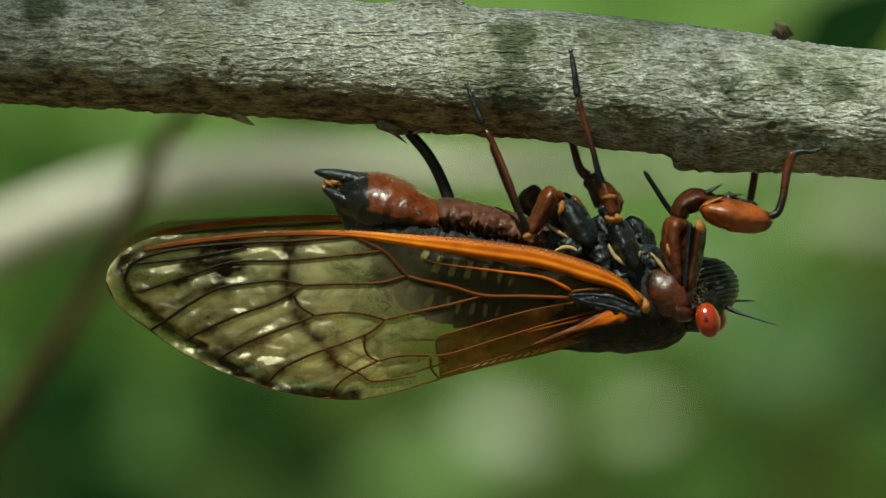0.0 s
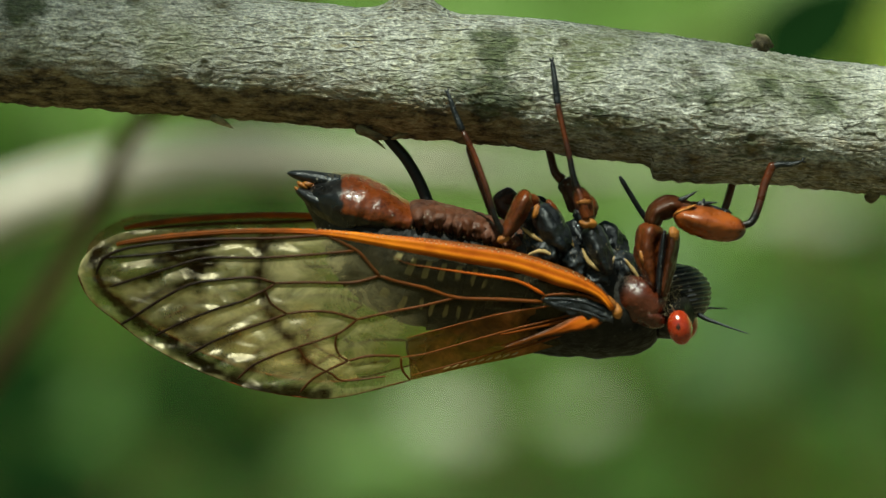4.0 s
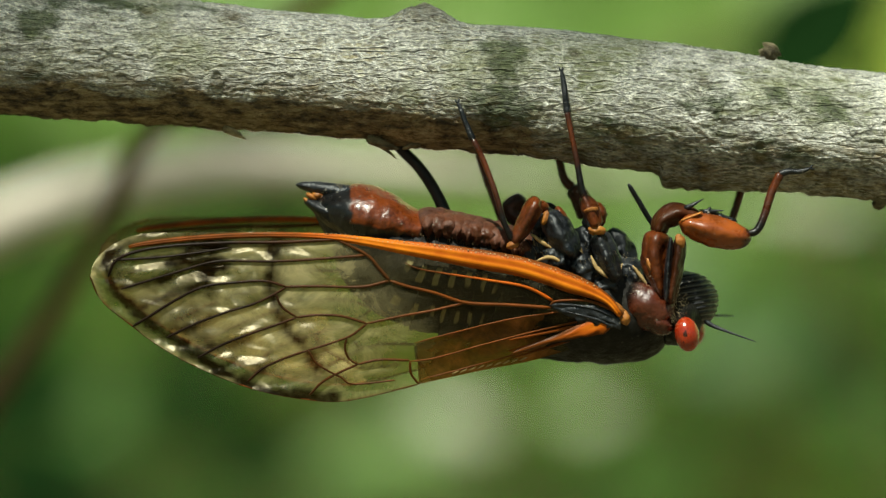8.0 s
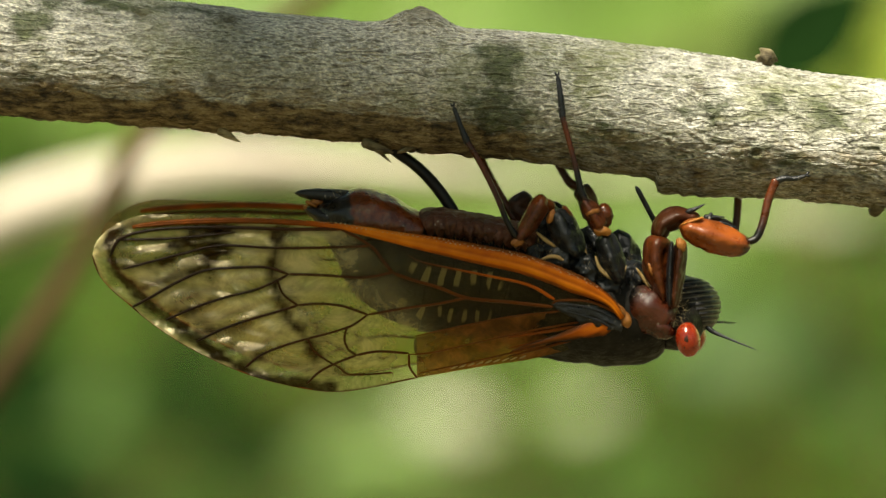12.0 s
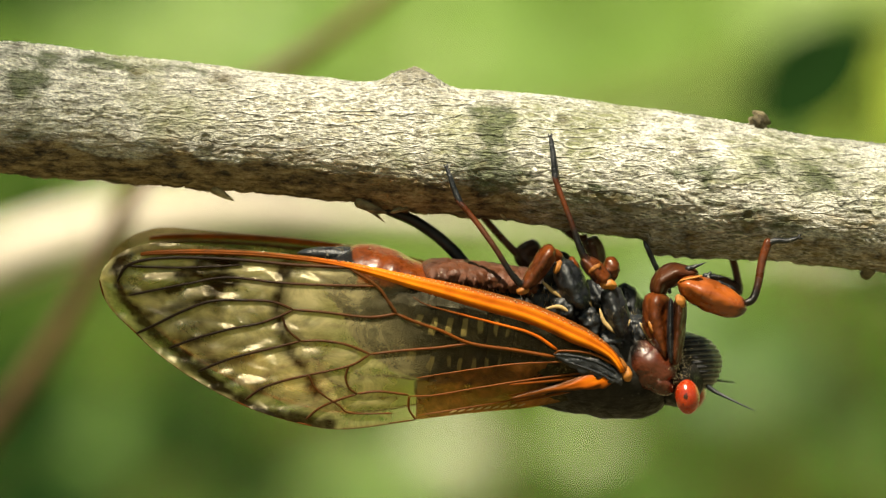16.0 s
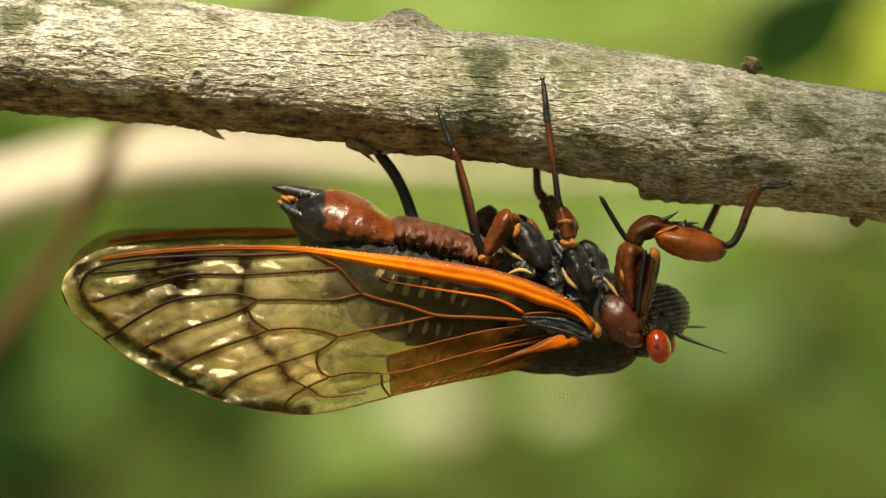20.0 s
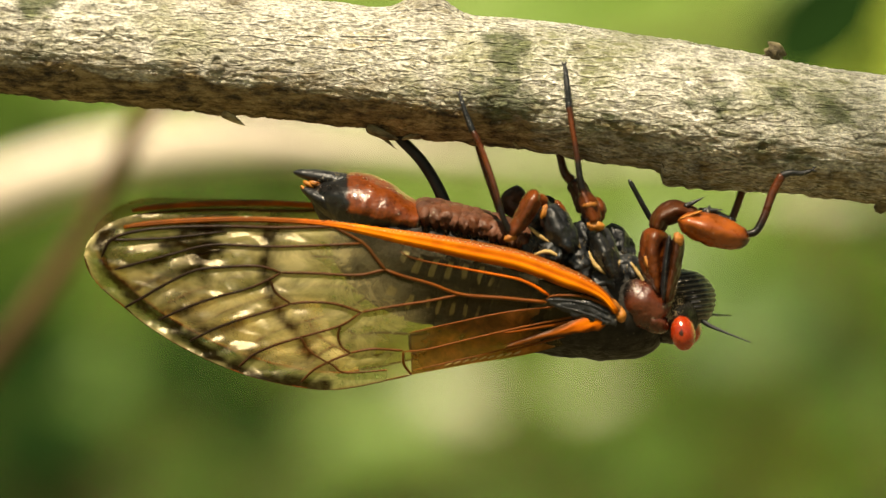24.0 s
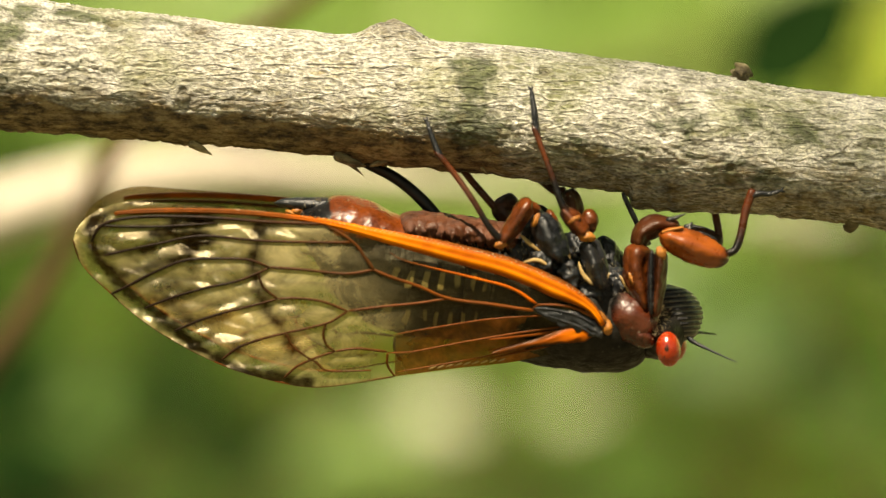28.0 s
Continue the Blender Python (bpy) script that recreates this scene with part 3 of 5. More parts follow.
def build_near_foliage():
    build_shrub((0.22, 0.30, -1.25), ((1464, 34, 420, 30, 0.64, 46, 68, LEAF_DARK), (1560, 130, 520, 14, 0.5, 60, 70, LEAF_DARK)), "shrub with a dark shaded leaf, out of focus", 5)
    # pale leaves stand in for bright gaps and glare, dark ones for shade
    lit = [(822, 728, 1280, 32, 0.95, 0, 30, LEAF_PALE), (1057, 708, 1280, 32, 0.9, 20, 30, LEAF_LIGHT), (1060, 712, 1230, 20, 0.9, 20, 30, LEAF_PALE), (1092, 790, 2000, 20, 0.7, 80, 40, LEAF_LIGHT), (180, 790, 1900, 30, 0.6, 30, 40, LEAF_LIGHT), (130, 730, 2100, 34, 0.6, -30, 40, LEAF_LIGHT), (1390, 342, 1000, 22, 0.7, 10, 25, LEAF_PALE), (1490, 352, 1000, 24, 0.7, 10, 25, LEAF_PALE), (1180, 470, 1250, 46, 0.6, 20, 60, LEAF_MID), (1350, 560, 1250, 60, 0.6, 20, 65, LEAF_MID), (1500, 620, 1250, 44, 0.6, -20, 65, LEAF_DARK), (90, -110, 1400, 90, 0.6, 10, 60, LEAF_DARK), (300, -130, 1500, 60, 0.6, 20, 60, LEAF_MID), (1640, 110, 1500, 100, 0.9, -60, 35, LEAF_BRIGHT), (1590, 90, 1300, 60, 0.9, 60, 35, LEAF_BRIGHT), (1570, 150, 1250, 40, 0.9, 10, 35, LEAF_BRIGHT)]
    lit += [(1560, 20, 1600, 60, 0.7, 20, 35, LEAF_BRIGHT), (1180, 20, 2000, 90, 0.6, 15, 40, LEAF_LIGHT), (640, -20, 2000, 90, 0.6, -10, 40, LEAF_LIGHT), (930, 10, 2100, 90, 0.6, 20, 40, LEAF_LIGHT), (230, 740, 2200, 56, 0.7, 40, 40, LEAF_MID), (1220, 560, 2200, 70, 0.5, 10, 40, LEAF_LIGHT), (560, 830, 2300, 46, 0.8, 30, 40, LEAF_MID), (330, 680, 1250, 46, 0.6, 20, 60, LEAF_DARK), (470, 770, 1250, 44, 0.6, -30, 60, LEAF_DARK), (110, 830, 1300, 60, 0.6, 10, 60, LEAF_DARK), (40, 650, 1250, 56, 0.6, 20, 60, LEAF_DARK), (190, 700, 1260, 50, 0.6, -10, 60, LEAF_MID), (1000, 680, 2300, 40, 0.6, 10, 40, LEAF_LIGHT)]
    build_shrub((0.05, 1.9, -1.25), lit, "sunlit light green shrub, pale leaves as bright gaps, out of focus", 6)
    rng = random.Random(21)
    for k in range(4):
        spots = []
        for i in range(24):
            a, b = rng.uniform(-250, 1800), rng.uniform(-150, 1000)
            # lighter leaves upwards and rightwards: light from above put into the choice
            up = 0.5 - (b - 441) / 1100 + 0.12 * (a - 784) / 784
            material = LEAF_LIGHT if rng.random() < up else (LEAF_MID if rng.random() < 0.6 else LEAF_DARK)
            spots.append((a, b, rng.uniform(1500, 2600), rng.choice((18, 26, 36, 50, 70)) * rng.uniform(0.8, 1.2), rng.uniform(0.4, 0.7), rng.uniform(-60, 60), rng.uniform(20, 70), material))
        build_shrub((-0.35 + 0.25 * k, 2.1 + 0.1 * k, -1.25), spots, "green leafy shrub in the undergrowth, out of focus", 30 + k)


build_near_foliage()
for i, (x, y, z, mat, ln) in enumerate((
        (-0.30, 2.2, 0.0, LEAF_MID, 0.06), (-0.10, 2.6, -0.02, LEAF_MID, 0.06), (0.22, 2.4, 0.02, LEAF_MID, 0.06), (0.42, 2.7, 0.1, LEAF_LIGHT, 0.06),
        (-0.45, 3.0, 0.12, LEAF_MID, 0.07), (0.05, 3.2, 0.15, LEAF_MID, 0.07), (0.35, 3.4, 0.25, LEAF_LIGHT, 0.07), (-0.15, 3.5, 0.25, LEAF_LIGHT, 0.07))):
    build_sapling((x + 0.05, y, -1.25), (x, y, z), 42, mat, DARK_WOOD, ln, "leafy green sapling in the undergrowth, out of focus", 0.17, i)


# ---------------------------------------------------------------- leaves of the tree overhead, swaying in the wind
BOUGH_AT = sun_dir * 1.7


def build_bough():
    """An unseen leafy bough, placed high up between sun and twig to shade it."""
    ob = thing("leafy_bough", BOUGH_AT, "green leafy bough overhead, casting dappled shade on the twig", "branch")
    u = Vector((1, 0, 0)) - sun_dir * sun_dir.x
    u.normalize()
    v = sun_dir.cross(u)
    rng = random.Random(11)

    def spot(p, q, lift=0.0):
        return BOUGH_AT + u * p * 0.001 + v * q * 0.001 + sun_dir * lift * 0.001

    part("stem", tube([spot(-420, 90, 10), spot(-200, 50, 6), spot(-40, 20, 4), spot(100, 4, 0)], (0.006, 0.004, 0.003, 0.001), 20, 8), DARK_WOOD, ob)
    part("side_stem", tube([spot(100, 4, 0), spot(180, 30, 6), spot(250, 10, 8), spot(300, -20, 4)], (0.002, 0.0017, 0.0013, 0.0008), 16, 7), DARK_WOOD, ob)
    blades = []
    for i in range(6):
        bm = bmesh.new()
        ln = 0.036 + 0.005 * i
        leaf(bm, Vector((-ln / 2, 0, 0)), ln, ln * 0.5, Matrix.Identity(4), 0.1)
        me = bpy.data.meshes.new("leaf")
        bm.to_mesh(me)
        bm.free()
        me.materials.append(LEAF_THIN)
        blades.append(me)
    for i in range(166):
        # leaf groups placed to shade the twig's left and right in turn
        p, q = (rng.uniform(-330, 72), rng.uniform(-110, 200)) if i < 120 else (rng.uniform(-56, -10), rng.uniform(0, 28)) if i < 131 else (rng.uniform(238, 308), rng.uniform(-40, 50)) if i < 157 else (rng.uniform(146, 166), rng.uniform(-6, 34))
        x = (u * rng.uniform(0.3, 1.0) + v * rng.uniform(-1.0, 1.0)).normalized()
        m = Matrix((x, sun_dir.cross(x), sun_dir)).transposed().to_4x4()
        tilt = Matrix.Rotation(radians(rng.uniform(-50, 50)), 4, x)
        lift = rng.uniform(-40, 40)
        if i < 120 and p > 24:
            continue
        blade = new("leaf", blades[i % 6])
        blade.parent = ob
        blade.matrix_basis = Matrix.Translation(spot(p, q, lift) - BOUGH_AT) @ tilt @ m
    return ob


bough = build_bough()


def build_tree():
    """Trunk and limb of an unseen tree, added to carry the bough."""
    foot = Vector((-1.75, -1.0, -1.25))
    ob = thing("tree", foot, "unseen grey-brown tree trunk with one long limb overhead", "tree")
    tip = BOUGH_AT + Vector((-0.40, -0.03, 0.03))
    fork = Vector((-1.68, -0.98, tip.z - 0.22))
    part("trunk", tube([foot, foot.lerp(fork, 0.5) + Vector((0.03, 0.02, 0)), fork, fork + Vector((-0.05, 0.02, 1.4))], (0.11, 0.085, 0.07, 0.05), 24, 14), DARK_WOOD, ob)
    part("limb", tube([fork, fork.lerp(tip, 0.4) + Vector((0, 0, 0.12)), tip + Vector((-0.25, 0, 0.01)), tip], (0.03, 0.022, 0.014, 0.011), 20, 10), DARK_WOOD, ob)


build_tree()


# ---------------------------------------------------------------- the twig
AXIS = ((-1700, -60), (-900, 10), (-22, 84), (478, 125), (978, 167), (1278, 208), (1546, 240), (2100, 310), (3200, 470))


def axis_at(a):
    """Height of the twig's middle line and its half thickness at a."""
    i = max(0, min(len(AXIS) - 2, sum(a > p[0] for p in AXIS) - 1))
    (a0, b0), (a1, b1) = AXIS[i], AXIS[i + 1]
    f = (a - a0) / (a1 - a0)
    r = 116 - 10 * math.exp(-((a - 560) / 330) ** 2) - 7 * math.exp(-((a - 1500) / 160) ** 2) - max(0, a - 1900) * 0.01 + max(0, -200 - a) * 0.008
    return b0 + (b1 - b0) * f, r


def smooth01(x):
    x = min(1.0, max(0.0, x))
    return x * x * (3 - 2 * x)


def flakes(a, phi, long, tall, seed):
    """Curled bark flakes: height, rim and crack of the flake at this spot."""
    w = Vector((a / long, phi * 112 / tall, seed))
    w.x += 0.9 * noise.noise(Vector((a * 0.008, phi * 5, seed)))
    w.y += 0.9 * noise.noise(Vector((a * 0.022, phi * 4, seed + 5))) + 0.35 * noise.noise(Vector((a * 0.06, phi * 9, seed + 9)))
    w.z = 0.35 * noise.noise(Vector((a * 0.01, phi * 3, 2)))
    d, p = noise.voronoi(w)
    gap = d[1] - d[0]
    slope = w.y - p[0].y
    return slope, smooth01(1 - gap / 0.16) * (1 if slope > 0.12 else 0), smooth01(1 - gap / 0.13) * (1 if slope < -0.1 else 0)


def twig_surface(a, phi):
    """Half thickness at a and at the angle phi (0 up, 90 degrees towards the viewer), with the knots, the torn spur and the bark's relief."""
    b, r = axis_at(a)
    v = Vector((a * 0.011, math.cos(phi) * 1.6, math.sin(phi) * 1.6))
    r += 4.0 * noise.noise(v * 0.6) + 2.5 * noise.noise(v * 1.7)
    d = abs(phi - math.pi)
    low = smooth01(1 - d / 0.9)
    rim = crack = 0.0
    if -300 < a < 1850 and -0.6 < phi < 3.6:
        wide = max(smooth01((520 - a) / 180), smooth01((a - 1020) / 160)) * (0.2 + 0.8 * smooth01((2.15 - phi) / 0.7))
        s1, rim1, crack1 = flakes(a, phi, 84, 15.5, 0.0)
        s2, rim2, crack2 = flakes(a, phi, 24, 8.0, 40.0)
        r += wide * (1.9 * s1 + 2.0 * rim1) + (1.15 - 0.6 * wide) * (1.3 * s2 + 0.7 * rim2)
        rim = max(wide * rim1, (0.75 - 0.45 * wide) * rim2) * (1 - 0.8 * low)
        crack = max(wide * crack1, (0.9 - 0.4 * wide) * crack2)
        fine = Vector((a * 0.05, math.cos(phi) * 15, math.sin(phi) * 15))
        r += 1.0 * noise.noise(fine)
    # ragged lower edge
    r += low * 5.0 * noise.noise(Vector((a * 0.021, 4.0, phi))) + low * 3.0 * noise.noise(Vector((a * 0.06, 7.0, phi))) + low * 1.8 * noise.noise(Vector((a * 0.17, 9.0, phi)))
    # branch-scar knob on top
    top = math.exp(-((phi - 0.12) / 0.42) ** 2)
    knob = math.exp(-abs((a - 742) / 48) ** 2.6) * top
    r += knob * (30 + 9 * noise.noise(Vector((a * 0.05, phi * 6, 5))))
    # torn spur underneath: a sharp step, fading along the twig
    if a > 1176:
        r += 25 * smooth01((a - 1176) / 9) * math.exp(-max(0, a - 1195) / 190) * smooth01(1 - d / 1.0) * (0.8 + 0.3 * noise.noise(Vector((a * 0.05, phi * 2, 2))))
    r += 9 * math.exp(-((a - 735) / 40) ** 2) * low
    # old leaf scar, small pits and a hole
    scar = math.hypot((a - 404) / 17, (phi - 0.62) * 7.5)
    r += 5 * math.exp(-(scar - 1.1) ** 2 * 4) - 4 * math.exp(-scar * scar * 2)
    knot = max(knob * 0.65, math.exp(-scar * scar * 0.8))
    for pa, pp, ps in ((385, 1.75, 10), (252, 0.72, 14), (1238, 1.05, 12), (760, 1.35, 8), (1350, 1.95, 9), (560, 1.0, 8), (1010, 0.85, 12)):
        q = math.hypot((a - pa) / ps, (phi - pp) * 112 / ps)
        if q < 3:
            r += 3.5 * math.exp(-(q - 1.2) ** 2 * 5) - 3 * math.exp(-q * q * 2)
            knot = max(knot, 0.7 * math.exp(-q * q))
    hole = math.hypot((a - 912) / 22, (phi - 2.25) * 5)
    r -= 10 * math.exp(-hole * hole)
    return b, r, knot, rim, max(crack, math.exp(-hole * hole))


# lichen and moss stains: along the twig, angle, half length, half angle, strength
MOSS = ((150, 0.55, 170, 0.3, 0.8), (50, 1.05, 60, 0.35, 0.8), (70, 1.9, 40, 0.3, 0.5), (250, 0.8, 60, 0.2, 0.6), (335, 0.45, 60, 0.22, 0.6), (890, 1.9, 75, 0.6, 0.85), (890, 1.05, 62, 0.6, 0.8), (1130, 2.0, 150, 0.35, 0.6), (700, 1.2, 60, 0.4, 0.35), (1040, 1.55, 40, 0.3, 0.45), (1250, 1.35, 100, 0.4, 0.6), (1440, 1.1, 120, 0.5, 0.62), (-60, 1.3, 60, 0.4, 0.5), (1380, 1.95, 150, 0.35, 0.65))


def build_twig():
    o = at(784, 150)
    ob = thing("twig", o, "grey-brown lichen-crusted twig with flaking bark and a knot", "branch")
    bm = bmesh.new()
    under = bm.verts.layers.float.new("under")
    knot_l = bm.verts.layers.float.new("knot")
    rim_l = bm.verts.layers.float.new("rim")
    crack_l = bm.verts.layers.float.new("crack")
    greyed_l = bm.verts.layers.float.new("greyed")
    moss_l = bm.verts.layers.float.new("moss")
    wide_l = bm.verts.layers.float.new("wide")
    # close-set lines where the twig faces the viewer, few behind
    angles = [-0.5 + 4.05 * j / 176 for j in range(176)] + [3.55 + 2.233 * j / 30 for j in range(30)]
    seg = len(angles)
    stations = [-1650 + i * 50 for i in range(29)] + [-195 + 3.2 * i for i in range(613)] + [1790 + 50 * i for i in range(28)]
    rows = []
    for a in stations:
        row = []
        for phi in angles:
            b, r, k, rim, crack = twig_surface(a, phi)
            y = -math.sin(phi) * r * UNIT * 1000
            lean = 0.09 * r * math.cos(phi)
            v = bm.verts.new(at(a + lean, b - r * math.cos(phi), y))
            d = abs(phi - math.pi)
            # underside mask: brown skin plus painted shade, fading in from mid height
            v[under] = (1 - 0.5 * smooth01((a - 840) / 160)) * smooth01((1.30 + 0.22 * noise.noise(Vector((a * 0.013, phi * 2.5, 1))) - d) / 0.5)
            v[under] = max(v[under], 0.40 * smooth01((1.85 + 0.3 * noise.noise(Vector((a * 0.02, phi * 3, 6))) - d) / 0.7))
            v[knot_l], v[rim_l], v[crack_l] = k, rim, crack
            v[greyed_l] = 0.10 + 0.86 * smooth01((a - 860) / 160) + 0.5 * smooth01((440 - a) / 240) * smooth01((1.9 - phi) / 0.6)
            v[wide_l] = max(smooth01((470 - a) / 200), smooth01((a - 1060) / 160)) * smooth01((2.2 - phi) / 0.5)
            v[moss_l] = max(s * math.exp(-((a - ma) / la) ** 2 - ((phi - mp) / lp) ** 2) for ma, mp, la, lp, s in MOSS)
            row.append(v)
        rows.append(row)
    for r0, r1 in zip(rows, rows[1:]):
        for i in range(seg):
            j = (i + 1) % seg
            bm.faces.new((r0[i], r0[j], r1[j], r1[i]))
    bm.faces.new(rows[0])
    bm.faces.new(rows[-1])
    part("bark", bm, BARK, ob)
    # dry bud
    part("bud", loft([(1356, 116, 17, 0.6), (1361, 100, 14, 0.55), (1366, 87, 12, 0.45), (1370, 77, 7, 0.3)], -0.6, 18, 16, rough=1.3), FIBRE, ob, "dry grey-brown bud")
    part("bud", loft([(1560, 340, 12, 0.5), (1558, 358, 12, 0.5), (1556, 372, 6, 0.3)], -0.6, 12, 10, rough=0.9), FIBRE, ob, "torn bark stub")
    # torn bark fibres and flakes on the underside
    for pts, y, r in (
            ([(396, 224), (416, 236), (436, 247)], -1.2, (14, 9, 1)), ([(652, 246), (682, 264), (702, 281)], -0.4, (7, 5, 1.2)),
            ([(650, 244), (684, 258), (706, 264)], -1.4, (15, 11, 3)), ([(744, 250), (726, 258), (712, 264)], -1.4, (11, 8, 3)),
            ([(1186, 300), (1196, 318), (1190, 316)], -1.0, (8, 6, 1.5)), ([(1215, 316), (1250, 330), (1290, 326)], -1.2, (4, 3, 1)),
            ([(1210, 322), (1236, 334), (1262, 336)], -0.4, (3, 2, 0.8)), ([(908, 262), (916, 273), (920, 276)], -1.5, (6, 4, 1)),
            ([(190, 206), (225, 217), (240, 216)], -0.8, (6, 4, 1)), ([(60, 200), (80, 209), (96, 207)], -0.8, (6, 4, 1))):
        part("bark_splinter", rod(pts, y, [q * 0.7 for q in r], 10, 7), FIBRE_PALE, ob, "torn fibre of bark")


build_twig()


# ---------------------------------------------------------------- the cicada
ROOT = at(1050, 540)
cicada = thing("cicada", ROOT, "black and rust cicada with orange-veined wings and red eyes", "cicada")


def blob(a, b, h, w, y, length, turn=0.0, n=14, seg=16, rough=0.0, seed=0.0):
    """A rounded lump about (a, b), long in the direction turn (degrees, 0 along a)."""
    ca, cb = math.cos(radians(turn)), math.sin(radians(turn))
    spine = [(a + ca * length * t, b + cb * length * t, h * math.sqrt(1 - (t * 0.97) ** 2), w * math.sqrt(1 - (t * 0.97) ** 2)) for t in (-1, -0.85, -0.5, 0, 0.5, 0.85, 1)]
    return loft(spine, y, n, seg, rough=rough, round_ends=False, seed=seed)


def build_body():
    part("thorax", loft([(1192, 562, 50, 3.0), (1140, 560, 80, 4.2), (1080, 550, 94, 4.6), (1010, 540, 100, 4.7), (930, 530, 98, 4.3)], 0, 30, 28, rough=0.05), BLACK_DULL, cicada)
    head = part("head", loft([(1170, 560, 50, 3.6), (1200, 560, 52, 4.3), (1226, 560, 42, 3.6), (1246, 562, 24, 2.0)], 0, 20, 26, rough=0.04), BLACK_DULL, cicada)
    # swollen striped face
    bm = bmesh.new()
    n, rings = 72, []
    line = spline([(1198, 480, 16, 1.2), (1208, 496, 40, 2.2), (1218, 524, 51, 2.9), (1228, 552, 42, 2.8), (1240, 578, 18, 1.2)], n)
    for i, (a, b, h, w) in enumerate(line):
        q = 1 + 0.03 * math.sin(i * 2 * math.pi / 6.0)
        k = math.sqrt(max(0.03, 1 - (1 - min(1, min(i, n - i) / 9)) ** 2))
        rings.append([at(a + h * q * k * math.cos(2 * math.pi * j / 28), b - 0.16 * h * math.cos(2 * math.pi * j / 28), -w * q * k * math.sin(2 * math.pi * j / 28)) for j in range(28)])
    stripe = [0.75 * smooth01((-math.sin(i * 2 * math.pi / 6.0) - 0.1) / 0.8) for i in range(n + 1)]
    skin_rings(bm, rings, bm.verts.layers.float.new("dark"), stripe)
    part("face", bm, FACE, head, "swollen black face with fine cross ridges")
    for a, b, y in ((1216, 592, -4.1), (1226, 580, 4.1)):
        bm = bmesh.new()
        layer = bm.verts.layers.float.new("dark")
        bmesh.ops.create_uvsphere(bm, u_segments=72, v_segments=52, radius=1)
        for v in bm.verts:
            side = v.co.y * math.copysign(1, y)
            spot = math.hypot(v.co.x + 0.10, v.co.z - 0.02) + 0.10 * noise.noise(v.co * 6)
            v[layer] = max(0.85 * smooth01((0.26 - spot) / 0.14), 0.7 * smooth01((0.14 - math.hypot(v.co.x + 0.32, v.co.z + 0.45)) / 0.1)) if side > 0 else 0.0
            v.co = at(a + 22 * v.co.x - 3 * v.co.z, b - 31 * v.co.z, y + 1.0 * v.co.y)
        part("eye", bm, EYE, cicada, "glossy red compound eye with a dark spot")
    part("antenna", rod([(1248, 568, -2.0), (1262, 577, -2.4), (1290, 588, -3.0), (1315, 597, -3.4), (1338, 605, -3.7)], 0, (5, 4, 2.2, 1.5, 0.8), 16, 7), BLACK, cicada)
    part("antenna", rod([(1252, 558, 2.0), (1268, 558, 2.6), (1300, 559, 3.6)], 0, (4, 2.5, 0.9), 10, 7), BLACK, cicada)
    part("collar", loft([(1102, 518, 18, 1.0), (1126, 528, 38, 1.7), (1156, 548, 46, 1.8), (1188, 570, 30, 1.4)], -3.1, 18, 18, rough=0.08, tone=lambda a, b, s: 0.75 - 0.9 * smooth01((a - 1100) / 45) + 0.15 + 0.9 * smooth01((a - 1172) / 22)), COLLAR, cicada, "rust-red side of the collar")
    part("collar_lobe", blob(1166, 572, 20, 0.8, -3.85, 28, 30, rough=0.2), COLLAR, cicada)
    part("beak", rod([(1168, 412, -1.0), (1150, 388, -1.4), (1130, 355, -1.9), (1113, 326, -2.4)], 0, (6, 5, 4.6, 4.2), 12, 8), BLACK, cicada, "thin black beak")
    # breast plates and the haunches of the far side
    for a, b, h, w, y, ln, turn in ((1075, 490, 36, 1.7, -3.0, 46, 65), (1030, 480, 32, 1.7, -3.2, 44, 70), (985, 455, 34, 1.7, -3.2, 42, 60), (940, 450, 30, 1.6, -2.6, 36, 50),
                                    (1010, 440, 34, 2.0, 0.6, 60, 10), (1120, 495, 30, 1.5, -2.4, 40, 70), (1095, 470, 26, 1.4, 1.0, 44, 40), (985, 395, 22, 1.2, 1.2, 40, 60), (962, 400, 28, 1.3, -2.2, 40, 70), (1052, 440, 26, 1.3, -1.6, 46, 60), (1100, 440, 20, 1.1, 0.8, 40, 60)):
        part("breast_plate", blob(a, b, h, w, y, ln, turn, 30, 32, rough=0.38, seed=a), BLACK, cicada)
    for pts, y in (([(1046, 452), (1056, 474), (1074, 488), (1092, 488), (1102, 466)], -4.75), ([(1005, 408), (1020, 428), (1032, 450)], -4.2), ([(1008, 412), (1018, 436), (1014, 456)], -4.6),
                   ([(940, 414), (958, 428), (980, 442)], -4.5), ([(950, 462), (975, 456), (1000, 468)], -4.85), ([(1015, 500), (1030, 508), (1050, 505)], -4.9), ([(1120, 470), (1135, 490), (1146, 506)], -4.0)):
        part("suture", rod(pts, y, [1.6] + [4.0] * (len(pts) - 2) + [1.2], 12, 6), CREAM, cicada, "cream-coloured seam between the plates")
    part("wing_hinge", blob(1105, 562, 9, 0.4, -4.95, 15, 70, rough=0.4), OCHRE, cicada, "ochre knob at the wing's root")
    part("wing_hinge", blob(1092, 546, 9, 0.4, -5.1, 16, 40), OCHRE, cicada, "ochre knob at the wing's root")
    bm = bmesh.new()
    rng = random.Random(5)
    for i in range(160):
        a, b = rng.choice(((1136, 505), (1150, 500), (1190, 545), (1198, 570), (1128, 520), (1205, 522), (1208, 545)))
        a, b, y = a + rng.uniform(-9, 9), b + rng.uniform(-12, 12), -4.6 + rng.uniform(-0.3, 0.3)
